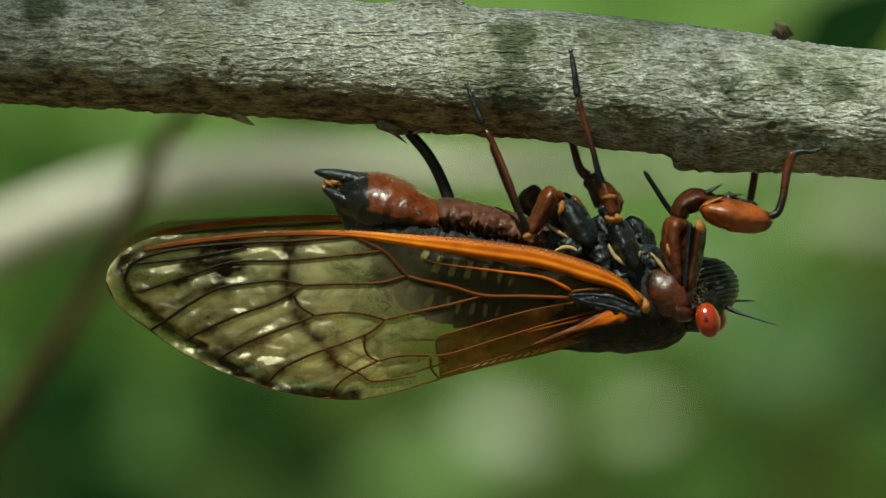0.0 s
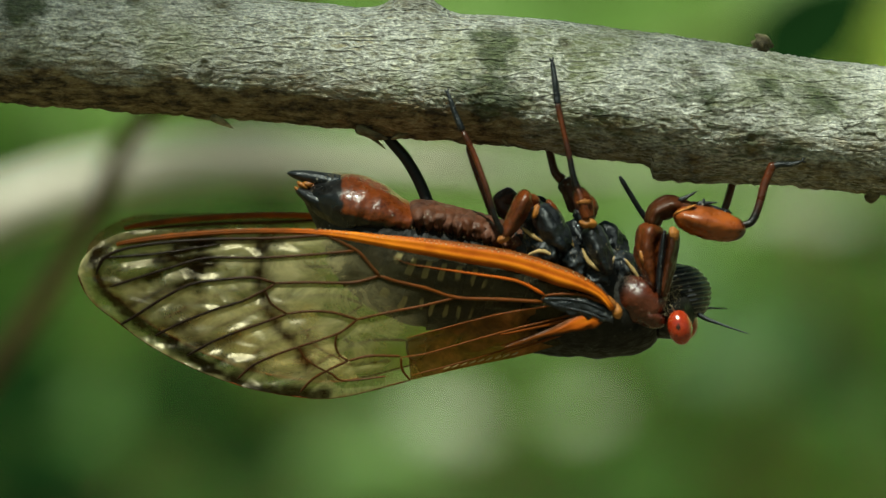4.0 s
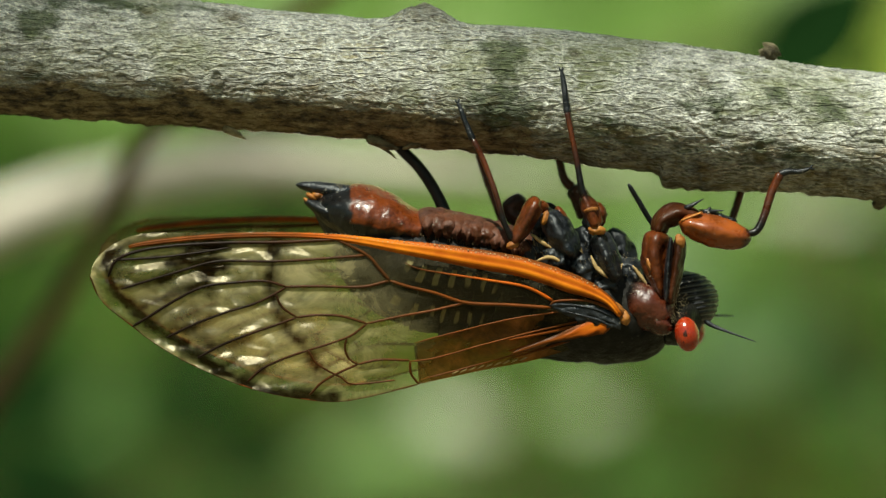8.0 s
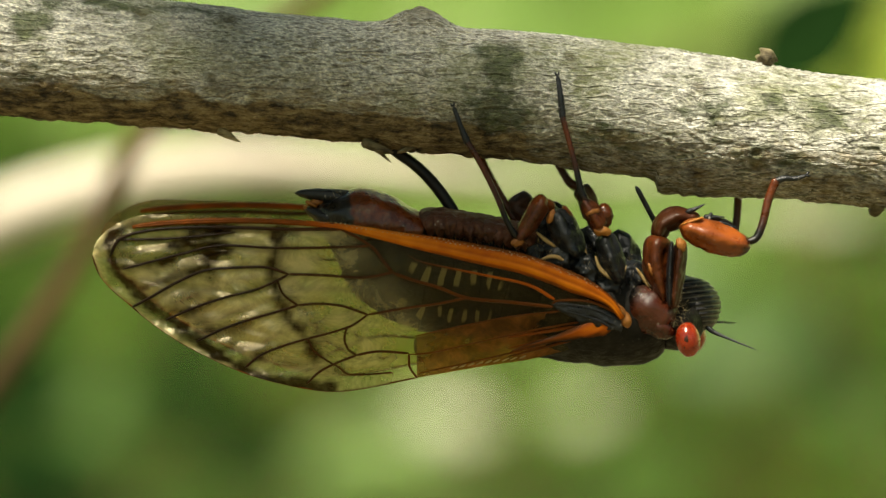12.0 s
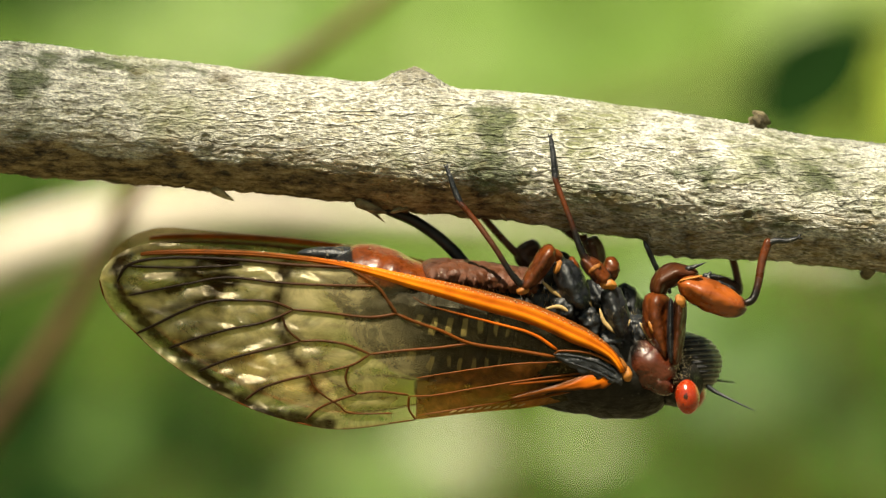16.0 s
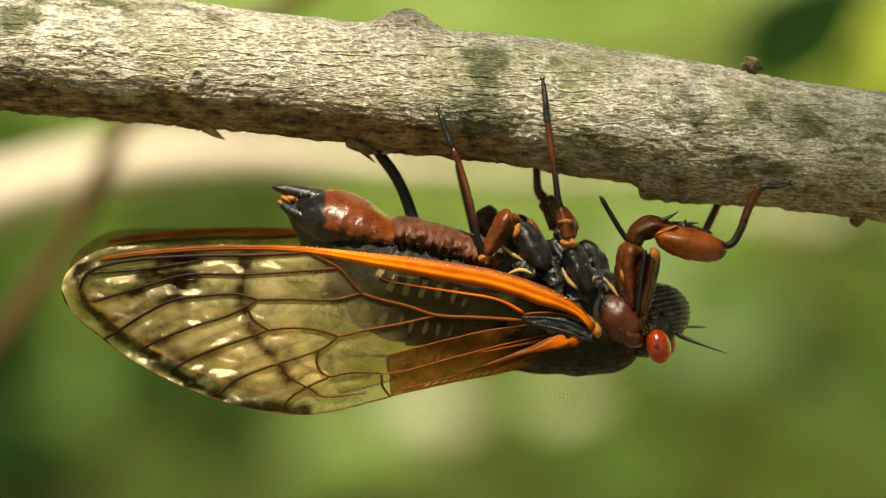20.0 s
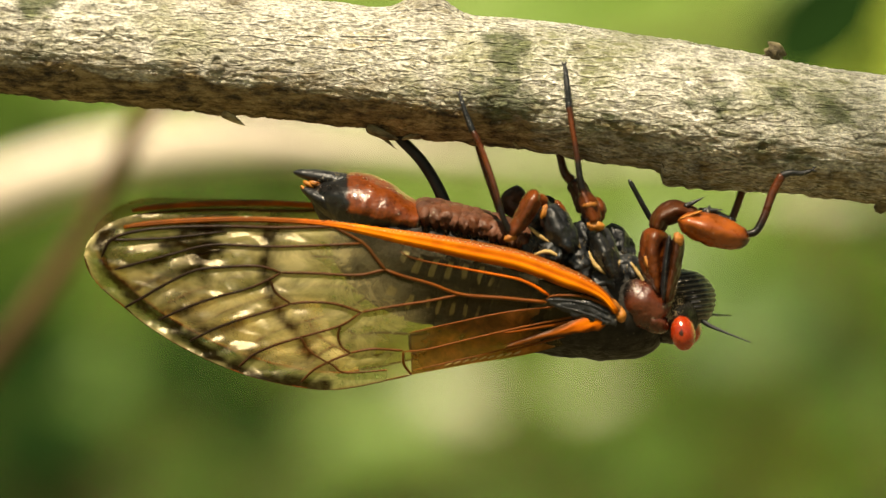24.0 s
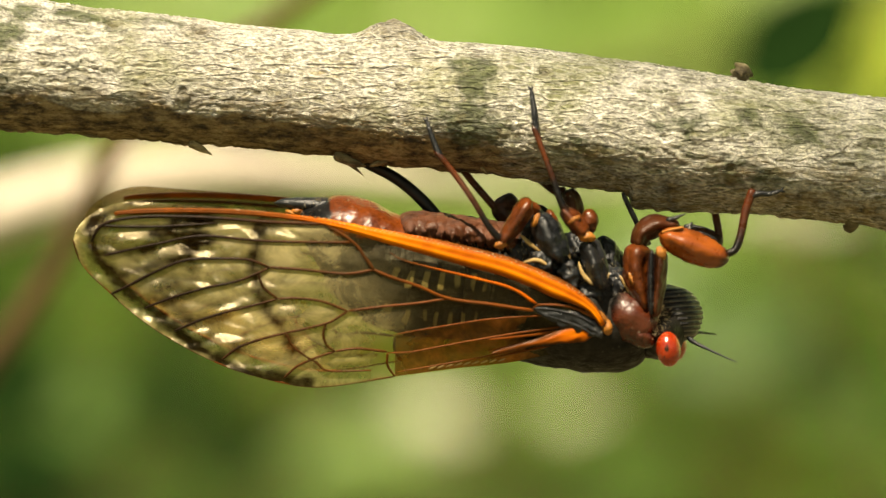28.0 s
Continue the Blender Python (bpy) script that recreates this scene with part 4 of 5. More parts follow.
        tube([at(a, b, y), at(a + rng.uniform(-8, 8), b - rng.uniform(-3, 10), y - rng.uniform(0.1, 0.3))], (UNIT * 0.4, UNIT * 0.2), 1, 3, bm)
    tagged(part("down", bm, HAIR, cicada), "pale down round the collar", kind="stuff")
    # fine pale fuzz along the breast
    rng = random.Random(3)
    bm = bmesh.new()
    for i in range(260):
        a = rng.uniform(905, 1120)
        b = 425 + (a - 905) * 0.2 + rng.uniform(-14, 34)
        y = rng.uniform(-4.9, -1.0)
        tube([at(a, b, y), at(a + rng.uniform(-9, 6), b - rng.uniform(6, 14), y - rng.uniform(0.1, 0.4))], (UNIT * 0.5, UNIT * 0.2), 1, 3, bm)
    tagged(part("fuzz", bm, HAIR, cicada), "sparse pale hairs on the breast", kind="stuff")


build_body()

# ---- abdomen, hinged behind the thorax
AB_PIVOT = at(870, 455)
AB_SPINE = ((950, 528, 94, 4.2), (880, 503, 104, 4.4), (800, 490, 108, 4.4), (735, 478, 102, 4.2), (682, 446, 94, 3.8), (638, 408, 72, 3.1), (600, 382, 47, 2.4), (566, 366, 26, 1.5), (548, 360, 12, 0.7))


def build_abdomen():
    line = spline(AB_SPINE, 90)
    core = part("abdomen", loft([(a, b, h * 0.955, w * 0.955) for a, b, h, w in AB_SPINE], 0, 40, 30), BLACK, cicada, "black abdomen, rust-red towards the tip", AB_PIVOT)
    cuts = (0, 11, 21, 31, 40, 49, 57, 64)

    def bars(p, q, s):
        """Pale cross bars in two rows down the sides of the rings."""
        wob = noise.noise(Vector((p * 0.05, s * 4, 2)))
        high = smooth01((s - 0.50 - 0.06 * wob) / 0.07) * smooth01((0.80 + 0.08 * wob - s) / 0.07) * smooth01((0.24 - abs(((p + 5 * s + 4 * wob - 742) / 23.0) % 1.0 - 0.5)) / 0.12)
        low = smooth01((s + 0.16 - 0.05 * wob) / 0.07) * smooth01((0.20 + 0.08 * wob - s) / 0.07) * smooth01((0.26 - abs(((p + 8 * s + 4 * wob - 735) / 27.0) % 1.0 - 0.5)) / 0.10)
        return max(high, low) * smooth01((905 - p) / 50) * smooth01((p - 700) / 30) * (0.8 + 0.5 * wob)

    for i, (s, e) in enumerate(zip(cuts, cuts[1:])):
        piece = line[s:e + 3]
        spine = [(a, b, h * (0.955 + 0.05 * (k / len(piece))), w * (0.955 + 0.05 * (k / len(piece)))) for k, (a, b, h, w) in enumerate(piece)]
        part("back_plate", loft(spine, 0, 24, 80, round_ends=False, rough=0.02, seed=i, tone=bars), BLACK_DULL, core, "dull black ring with pale cross bars")
    # ridged rust-brown belly plates
    for i in range(11):
        a = 930 - 17.0 * i
        b = 441 - 42 * (1 - ((a - 742) / 190) ** 1.4)
        part("belly_plate", loft([(a + 15, b + 5, 28, 3.4), (a + 6, b + 1, 32, 3.7), (a - 3, b - 1, 34, 3.85), (a - 12, b + 2, 30, 3.6)], -0.35, 16, 44, rough=0.10, round_ends=False, seed=i * 3.1,
                                 tone=lambda p, q, s, a=a: 0.05 + 0.75 * smooth01((p - a - 2) / 12)), MAROON, core, "dusty rust-brown belly plate")

    # glossy rust-red last ring, black round its end and below
    def patch(p, q, s):
        wave = 0.12 * noise.noise(Vector((p * 0.06, s * 3, 1)))
        return max(smooth01((634 + 60 * wave + 14 * s - p) / 24), smooth01((s - 0.12 + wave) / 0.35) * smooth01((760 - p) / 40), 0.85 * smooth01((p - 735) / 16), 0.12 + 1.1 * wave - 0.1 * s)

    part("last_ring", loft([(770, 418, 24, 2.8), (722, 404, 38, 3.3), (672, 390, 53, 3.6), (632, 380, 55, 3.4), (598, 372, 42, 2.7), (568, 362, 22, 1.7), (550, 356, 9, 0.8)], -0.5, 60, 56, rough=0.05, tone=patch), RUST, core,
         "glossy rust-red last ring, black round its end")
    part("tip", loft([(600, 392, 18, 1.6), (578, 376, 17, 1.6), (556, 364, 10, 1.1), (538, 355, 4, 0.5)], -1.1, 22, 24, rough=0.1), BLACK, core, "pointed black lower tip")
    part("sheath", loft([(650, 346, 12, 1.0), (606, 341, 14, 1.0), (565, 334, 12, 0.9), (540, 330, 8, 0.6), (523, 328, 4, 0.3)], -0.9, 20, 16, rough=0.08), BLACK, core, "pointed black egg-laying sheath")
    for a, b, h, ln, turn in ((552, 349, 5, 12, 30), (562, 346, 6, 12, 10), (545, 358, 4, 10, 40), (570, 352, 5, 10, 60)):
        part("tail_lobe", blob(a, b, h, 0.5, -1.2, ln, turn, rough=0.3, seed=a), OCHRE, core, "small orange lobe at the tip")
    ring = spline([(722, 404, 38, 3.3), (672, 390, 53, 3.6), (632, 380, 55, 3.4), (598, 372, 42, 2.7), (568, 362, 22, 1.7)], 60)
    rng = random.Random(9)
    bm = bmesh.new()
    for i in range(300):
        a, b, h, w = rng.choice(ring)
        t = rng.uniform(-0.6, 0.7)
        p = at(a, b - h * math.cos(t), -0.5 - w * math.sin(t))
        tube([p, p + Vector((rng.uniform(-6, 1) * UNIT, -rng.uniform(0, 4) * UNIT, rng.uniform(3, 9) * UNIT))], (UNIT * 0.42, UNIT * 0.2), 1, 3, bm)
    tagged(part("fuzz", bm, HAIR, core), "short golden hairs on the last ring", kind="stuff")
    rng = random.Random(8)
    bm = bmesh.new()
    for i in range(2200):
        a, b, h, w = line[rng.randrange(14, 80)]
        t = rng.uniform(-0.45, 1.0)
        p = at(a, b - h * math.cos(t), -w * math.sin(t))
        tube([p, p + Vector((rng.uniform(-4, 1) * UNIT, -rng.uniform(1, 5) * UNIT, rng.uniform(3, 9) * UNIT))], (UNIT * 0.8, UNIT * 0.3), 1, 3, bm)
    tagged(part("fuzz", bm, FUZZ, core), "sparse pale hairs on the belly", kind="stuff")
    return core


abdomen = build_abdomen()

# ---- the egg-laying drill, stuck in the wood
DRILL_HOLE = at(702, 258, 0.3)
drill = part("drill", rod([(672, 205), (690, 240), (712, 266), (742, 296), (768, 334), (788, 376), (804, 426), (812, 470)], 0.3, (8, 9, 9.5, 10, 10.5, 11, 11, 10), 32, 10), BLACK_CLEAN, cicada,
             "curved black egg-laying drill stuck in the wood", DRILL_HOLE)

# ---- wings
RIB_EDGE = ((1104, 556), (1080, 524), (1040, 496), (1000, 479), (950, 462), (900, 450), (800, 435), (700, 425), (600, 415), (500, 411), (400, 413), (300, 421), (235, 432), (190, 452), (166, 474), (160, 490))
TOP_EDGE = RIB_EDGE[:10] + ((400, 411), (320, 412), (262, 413), (228, 420), (202, 432), (181, 448), (166, 467), (160, 490))
LOW_EDGE = ((1104, 572), (1050, 603), (950, 637), (850, 657), (740, 681), (650, 703), (590, 711), (520, 704), (440, 686), (350, 650), (280, 611), (225, 570), (185, 537), (166, 508), (160, 490))
# wing veins: grid points, half thickness at both ends
RIB_VEINS = (
    (((575, 414), (600, 426), (650, 452), (672, 476), (690, 497)), 2.4, 2.6),
    (((650, 452), (560, 459), (480, 463), (385, 463), (320, 480), (270, 495), (215, 512)), 2.2, 2.0),
    (((600, 424), (500, 429), (400, 430), (300, 436), (240, 446), (205, 462), (192, 490)), 3.0, 2.6),
    (((410, 438), (360, 446), (290, 455), (200, 461)), 1.5, 2.2),
    (((690, 497), (640, 508), (560, 507), (507, 508)), 2.4, 2.2),
    (((507, 508), (470, 498), (420, 500), (360, 508), (310, 532), (262, 562), (235, 578)), 2.2, 2.4),
)
MIDDLE_VEINS = (
    (((507, 508), (488, 520), (450, 538), (400, 553), (345, 574), (295, 598)), 2.0, 2.2),
    (((488, 520), (500, 544), (526, 562)), 2.0, 2.0),
    (((526, 562), (490, 575), (440, 592), (395, 610), (350, 634)), 2.0, 2.2),
    (((526, 562), (560, 558), (605, 560), (650, 573)), 2.0, 2.2),
    (((650, 573), (710, 560), (770, 549), (824, 536)), 2.0, 2.2),
    (((690, 497), (720, 507), (770, 519), (824, 536), (900, 540), (975, 545)), 2.6, 3.0),
    (((650, 573), (622, 594), (585, 608), (546, 620)), 2.0, 2.0),
)
LOWER_VEINS = (
    (((546, 620), (505, 634), (466, 652), (438, 676)), 2.0, 2.2),
    (((546, 620), (558, 641), (580, 656), (604, 668), (626, 680), (700, 673)), 2.0, 1.6),
    (((614, 598), (611, 618), (619, 636), (634, 645)), 2.0, 2.0),
    (((634, 645), (600, 660), (570, 677), (548, 700)), 2.0, 2.0),
    (((634, 645), (672, 637), (725, 638)), 2.0, 2.2),
    (((990, 552), (900, 566), (800, 590), (735, 607)), 3.0, 1.8),
)
ROOT_VEINS = (
    (((1040, 566), (950, 586), (850, 612), (770, 634), (726, 640)), 3.4, 2.2),
    (((726, 640), (728, 662), (742, 680)), 2.2, 2.0),
    (((715, 464), (745, 477), (850, 494), (930, 508), (978, 532)), 0.6, 3.2),
    (((975, 545), (982, 534), (1040, 533), (1092, 552)), 3.0, 4.0),
    (((1092, 566), (1020, 590), (930, 622), (830, 650), (745, 672)), 4.0, 1.6),
)
VEINS = RIB_VEINS + MIDDLE_VEINS + LOWER_VEINS + ROOT_VEINS
MARGIN = [p[:2] for p in spline(LOW_EDGE, 60)[34:]] + [(163, 478), (172, 458), (192, 440), (215, 426), (240, 417)]
# brown stains of the wing: line, half width, strength
SMOKE = (
    (((200, 448), (190, 470), (193, 498), (211, 527), (242, 552), (285, 585), (327, 613), (382, 650), (428, 676), (480, 695), (540, 704), (590, 706)), 10, 1.1),
    (((300, 464), (330, 456), (356, 442), (400, 434)), 11, 1.4), (((340, 440), (372, 438)), 15, 1.4), (((345, 467), (392, 467)), 12, 1.5), (((386, 468), (378, 484), (364, 504)), 13, 1.5),
    (((486, 428), (482, 470), (478, 510), (490, 545), (506, 578), (530, 605), (548, 628), (562, 648)), 11, 0.85),
    (((205, 512), (240, 504), (290, 494), (330, 476)), 7, 0.8), (((242, 546), (296, 526), (345, 508), (370, 504)), 9, 0.8), (((286, 588), (330, 582), (372, 562)), 9, 0.8),
    (((335, 620), (390, 612), (440, 596)), 9, 0.8), (((395, 648), (440, 640), (480, 645)), 7, 0.5), (((432, 676), (462, 656)), 9, 0.8), (((500, 694), (552, 694)), 8, 0.9),
    (((300, 520), (345, 548), (362, 596)), 14, 0.30), (((215, 462), (280, 456)), 5, 0.7),
)


def seg_distance(p, line):
    best = 1e9
    for (a0, b0), (a1, b1) in zip(line, line[1:]):
        da, db = a1 - a0, b1 - b0
        t = min(1, max(0, ((p[0] - a0) * da + (p[1] - b0) * db) / (da * da + db * db)))
        best = min(best, math.hypot(p[0] - a0 - da * t, p[1] - b0 - db * t))
    return best


TOP_S, LOW_S, RIB_S = spline(TOP_EDGE, 120), spline(LOW_EDGE, 120), spline(RIB_EDGE, 120)


def edge_b(curve, a):
    """Height of a wing edge at a."""
    for (a0, b0), (a1, b1) in zip(curve, curve[1:]):
        if a1 <= a <= a0:
            return b0 + (b1 - b0) * ((a0 - a) / max(1e-6, a0 - a1))
    return curve[-1][1] if a < curve[-1][0] else curve[0][1]


def wing_depth(a, b):
    """Depth of the near wing's skin: a roof that falls from the flank to the back, bulging between its ribs."""
    t0, t1 = edge_b(TOP_S, a), edge_b(LOW_S, a)
    v = min(1, max(0, (b - t0) / max(6, t1 - t0)))
    u = (1104 - a) / 944
    return -5.35 + 0.5 * u + (2.6 - 0.6 * u) * v ** 1.4 - 0.5 * math.sin(math.pi * v) * (1 - 0.5 * u)


def wing_place(a, b, side, lift=0.0):
    y = wing_depth(a, b) - lift
    if side > 0:
        return at(a + 8 + 6 * (1104 - a) / 944, b - 29, -y + 0.2)
    return at(a, b, y)


def build_wing(side):
    label = "clear forewing with orange and brown veins" if side < 0 else "far forewing, mostly hidden behind the near one"
    bm = bmesh.new()
    pig = bm.verts.layers.float.new("pigment")
    cloud, fold = bm.verts.layers.float.new("cloud"), bm.verts.layers.float.new("fold")
    nu, nv = 210, 62
    veins = [[(p[0], p[1]) for p in spline(v[0], 12)] for v in VEINS]
    rows = []
    for i in range(nu + 1):
        (a0, b0), (a1, b1) = TOP_S[min(120, round(i * 120 / nu))], LOW_S[min(120, round(i * 120 / nu))]
        row = []
        for j in range(nv + 1):
            v = j / nv
            a, b = a0 + (a1 - a0) * v, b0 + (b1 - b0) * v
            near = min(seg_distance((a, b), c) for c in veins) if 150 < a < 760 and side < 0 else 30
            vert = bm.verts.new(wing_place(a, b, side, 0.10 * min(1, near / 18)))
            p = 0.0
            if a < 700:
                wob = noise.noise(Vector((a * 0.035, b * 0.035, 3)))
                fine = noise.noise(Vector((a * 0.11, b * 0.11, 8)))
                for line, width, dark in SMOKE:
                    p = max(p, 1.1 * dark * (1 + 0.35 * wob + 0.4 * fine) * math.exp(-(seg_distance((a, b), line) / (1.05 * width * (1 + 0.75 * wob + 0.35 * fine))) ** 2))
                p = max(p, 0.55 * math.exp(-(near / 6) ** 2) * smooth01((600 - a) / 160))
                if b < 440 and a < 520:
                    p = max(p, 0.45)
            if side > 0 and a < 700:
                p = max(p, 0.9 * smooth01((700 - a) / 200) * smooth01((34 - b + edge_b(TOP_S, a)) / 20))
            vert[pig] = min(1, max(0, p)) * (1 if side < 0 else 0.62)
            rim = math.exp(-(seg_distance((a, b), MARGIN) / 8) ** 2) if a < 700 else 0.0
            vert[fold] = smooth01((600 - a) / 130) if side < 0 else 0.2
            vert[cloud] = 0.03 + 0.97 * smooth01((690 - a + 0.35 * (b - 520)) / 90) * (1 - 0.35 * smooth01((470 - a) / 140)) + 1.3 * rim + 2.5 * smooth01((205 - a) / 25) * smooth01((500 - b) / 30) + 0.45 * math.exp(-((a - 690) / 42) ** 2 - ((b - 540) / 45) ** 2) + 0.8 * math.exp(-((a - 705) / 45) ** 2 - ((b - 605) / 40) ** 2)
            row.append(vert)
        rows.append(row)
    for r0, r1 in zip(rows, rows[1:]):
        for j in range(nv):
            bm.faces.new((r0[j], r0[j + 1], r1[j + 1], r1[j]))
    bmesh.ops.remove_doubles(bm, verts=bm.verts, dist=1e-7)
    wing = part("forewing", bm, MEMBRANE if side < 0 else MEMBRANE_FAR, cicada, label, wing_place(1100, 560, side))

    def ripe(a):
        return 0.95 * smooth01((660 - a) / 330)

    for k0, (pts, r0, r1) in enumerate(VEINS):
        n = len(pts)
        warm = 0.36 if k0 == 21 else 0.58 if k0 in (18, 19, 23) else 0.63
        line = [wing_place(a, b, side, 0.10) for a, b in pts]
        radii = [UNIT * (r0 + (r1 - r0) * k / (n - 1)) * (0.6 if k0 in (18, 19, 22, 23) else 1.08) for k in range(n)]
        part("vein", tube(line, radii, 5 * n, 6, dark=[(0.26 if side < 0 else 0.05) * ripe(p[0]) + warm - 0.12 * smooth01((p[0] - 640) / 160) + (0.3 * smooth01((840 - p[0]) / 100) if k0 == 21 else 0.0) for p in pts]), VEIN, wing)
    # thin brown rim along the hind and outer edge
    rim_pts = [p for p in LOW_S if p[0] < 745][::4]
    part("margin_vein", tube([wing_place(a, b - 0.6, side, 0.03) for a, b in rim_pts], [UNIT * 1.5] * len(rim_pts), 3 * len(rim_pts), 6, dark=[0.5] * len(rim_pts)), VEIN, wing)
    # thick orange leading rib
    bm = bmesh.new()
    layer = bm.verts.layers.float.new("dark")
    rings, dark = [], []
    for i in range(110):
        a, b = RIB_S[i]
        a2, b2 = RIB_S[min(120, i + 1)]
        ln = math.hypot(a2 - a, b2 - b) or 1
        na, nb = -(b2 - b) / ln, (a2 - a) / ln
        if nb < 0 and a > 200:
            na, nb = -na, -nb
        h = 3.2 + 2.0 * smooth01((a - 215) / 60) + 12.5 * smooth01((a - 540) / 330) * smooth01((1120 - a) / 110)
        cy = -wing_depth(a, b + h) if side > 0 else wing_depth(a, b + h)
        sh = (8 + 6 * (1104 - a) / 944, -29) if side > 0 else (0, 0)
        ring = []
        for k in range(28):
            t = 2 * math.pi * k / 28
            q = 1 + (0.16 if k in (19, 23) else -0.10 if k in (17, 21, 25) else 0.0)
            ring.append(at(a + sh[0] + na * h * (1 + math.cos(t)), b + sh[1] + nb * h * (1 + math.cos(t)), cy + (0.16 + 0.012 * h) * math.sin(t) * q))
        rings.append(ring)
        rust = smooth01((a - 640) / 200)
        band = [0.42 if 11 <= k <= 17 else 0.20 if k in (18, 21) else 0.10 if k in (19, 20) else 0.34 if k in (25, 26, 27, 0) else 0.02 for k in range(28)]
        dark.append([(0.44 if side < 0 else 0.36) * smooth01((680 - a) / 240) + 0.04 + rust * g + 0.10 * noise.noise(Vector((a * 0.03, g * 9, 1))) for g in band])
    skin_rings(bm, rings, layer, dark)
    part("leading_rib", bm, VEIN, wing, "thick bright orange leading rib")
    if side < 0:
        # tiny bumps; their pale colour stands in for glints
        bm = bmesh.new()
        for i in range(86):
            a, b = RIB_S[8 + i][:2]
            if a < 560:
                break
            h = 3.2 + 2.0 * smooth01((a - 215) / 60) + 12.5 * smooth01((a - 540) / 330) * smooth01((1120 - a) / 110)
            for k in range(2):
                aa = a - 4.4 * k
                bmesh.ops.create_icosphere(bm, subdivisions=1, radius=UNIT * (1.0 + 0.5 * math.sin(aa * 3.7)), matrix=Matrix.Translation(at(aa, b + h * 0.30 + 2.2 * math.sin(aa * 2.3), wing_depth(a, b + h) - 0.15 - 0.010 * h)))
        tagged(part("beading", bm, HAIR, wing, "row of tiny pale bumps on the rib"), kind="stuff")
        # dark root cell and folded brown hind wing
        part("root_cell", loft([(972, 540, 2, 0.06), (1000, 545, 11, 0.12), (1036, 552, 18, 0.16), (1068, 560, 19, 0.18), (1090, 572, 10, 0.14), (1098, 584, 3, 0.08)], -5.06, 40, 32, rough=0.55), BLACK, wing, "black cell at the wing's root")
        for pts in ([(985, 540), (1020, 541), (1058, 549), (1086, 562)], [(1002, 552), (1034, 560), (1062, 568), (1084, 580)]):
            part("cell_ridge", rod(pts, -5.22, (1, 2.2, 2.6, 1.2), 14, 8), BLACK, wing)
        part("root_plate", loft([(1086, 572, 3, 0.10), (1074, 574, 13, 0.18), (1046, 580, 14, 0.18), (1010, 592, 9, 0.14), (965, 606, 5, 0.10), (905, 626, 2, 0.06)], -5.0, 36, 24, rough=0.35,
                                tone=lambda p, q, s: 0.16 + 0.30 * smooth01((1050 - p) / 80) + 0.35 * abs(s) ** 2), VEIN, wing, "orange plate at the wing's root")
        for k, (pts, tone_of) in enumerate((([(1076, 568), (1030, 580), (970, 600), (900, 622)], 0.42), ([(1078, 580), (1040, 592), (980, 612), (900, 636)], 0.5), ([(1040, 572), (980, 586), (900, 602)], 0.40))):
            line = [wing_place(a, b, side, 0.12) for a, b in pts]
            part("root_fold", tube(line, [UNIT * q for q in (2.5, 3.2, 2.6, 1.0)[:len(pts)]], 18, 6, dark=[tone_of] * len(pts)), VEIN, wing, "rust-brown fold of the wing's root")
        for k in range(9):
            a = 806 + 15 * k
            b = edge_b(LOW_S, a) - 5
            part("margin_fleck", tube([wing_place(a - 6, b + 1, side, 0.12), wing_place(a + 6, b - 5, side, 0.12)], (UNIT * 1.2, UNIT * 1.7), 3, 6), CREAM, wing, "pale fleck on the wing's hind edge")
        build_hindwing(wing, side)
    return wing


def build_hindwing(wing, side):
    bm = bmesh.new()
    p2, c2 = bm.verts.layers.float.new("pigment"), bm.verts.layers.float.new("cloud")
    up = spline([(1086, 560), (1000, 551), (900, 566), (800, 589), (737, 608)], 40)
    dn = spline([(1088, 574), (1050, 602), (950, 636), (850, 656), (742, 680)], 40)
    rows = []
    for (a0, b0), (a1, b1) in zip(up, dn):
        row = []
        for j in range(11):
            a, b = a0 + (a1 - a0) * j / 10, b0 + (b1 - b0) * j / 10
            v = bm.verts.new(wing_place(a, b, side, -0.35))
            v[p2], v[c2] = 0.26 + 0.5 * max(0.0, noise.noise(Vector((a * 0.02, b * 0.09, 4)))) + 0.45 * max(0.0, noise.noise(Vector((a * 0.12, b * 0.16, 9)))) + 0.35 * smooth01((a - 960) / 80), 0.25 + 0.75 * smooth01((a - 735) / 60)
            row.append(v)
        rows.append(row)
    for r0, r1 in zip(rows, rows[1:]):
        for j in range(10):
            bm.faces.new((r0[j], r0[j + 1], r1[j + 1], r1[j]))
    part("hindwing", bm, MEMBRANE_BROWN, wing, "folded brown-tinted hind wing")


build_wing(-1)
build_wing(1)

# ---- legs: haunch and thigh go with the body, shin swings at the knee, foot stays on the bark
MOVING_LEGS = []


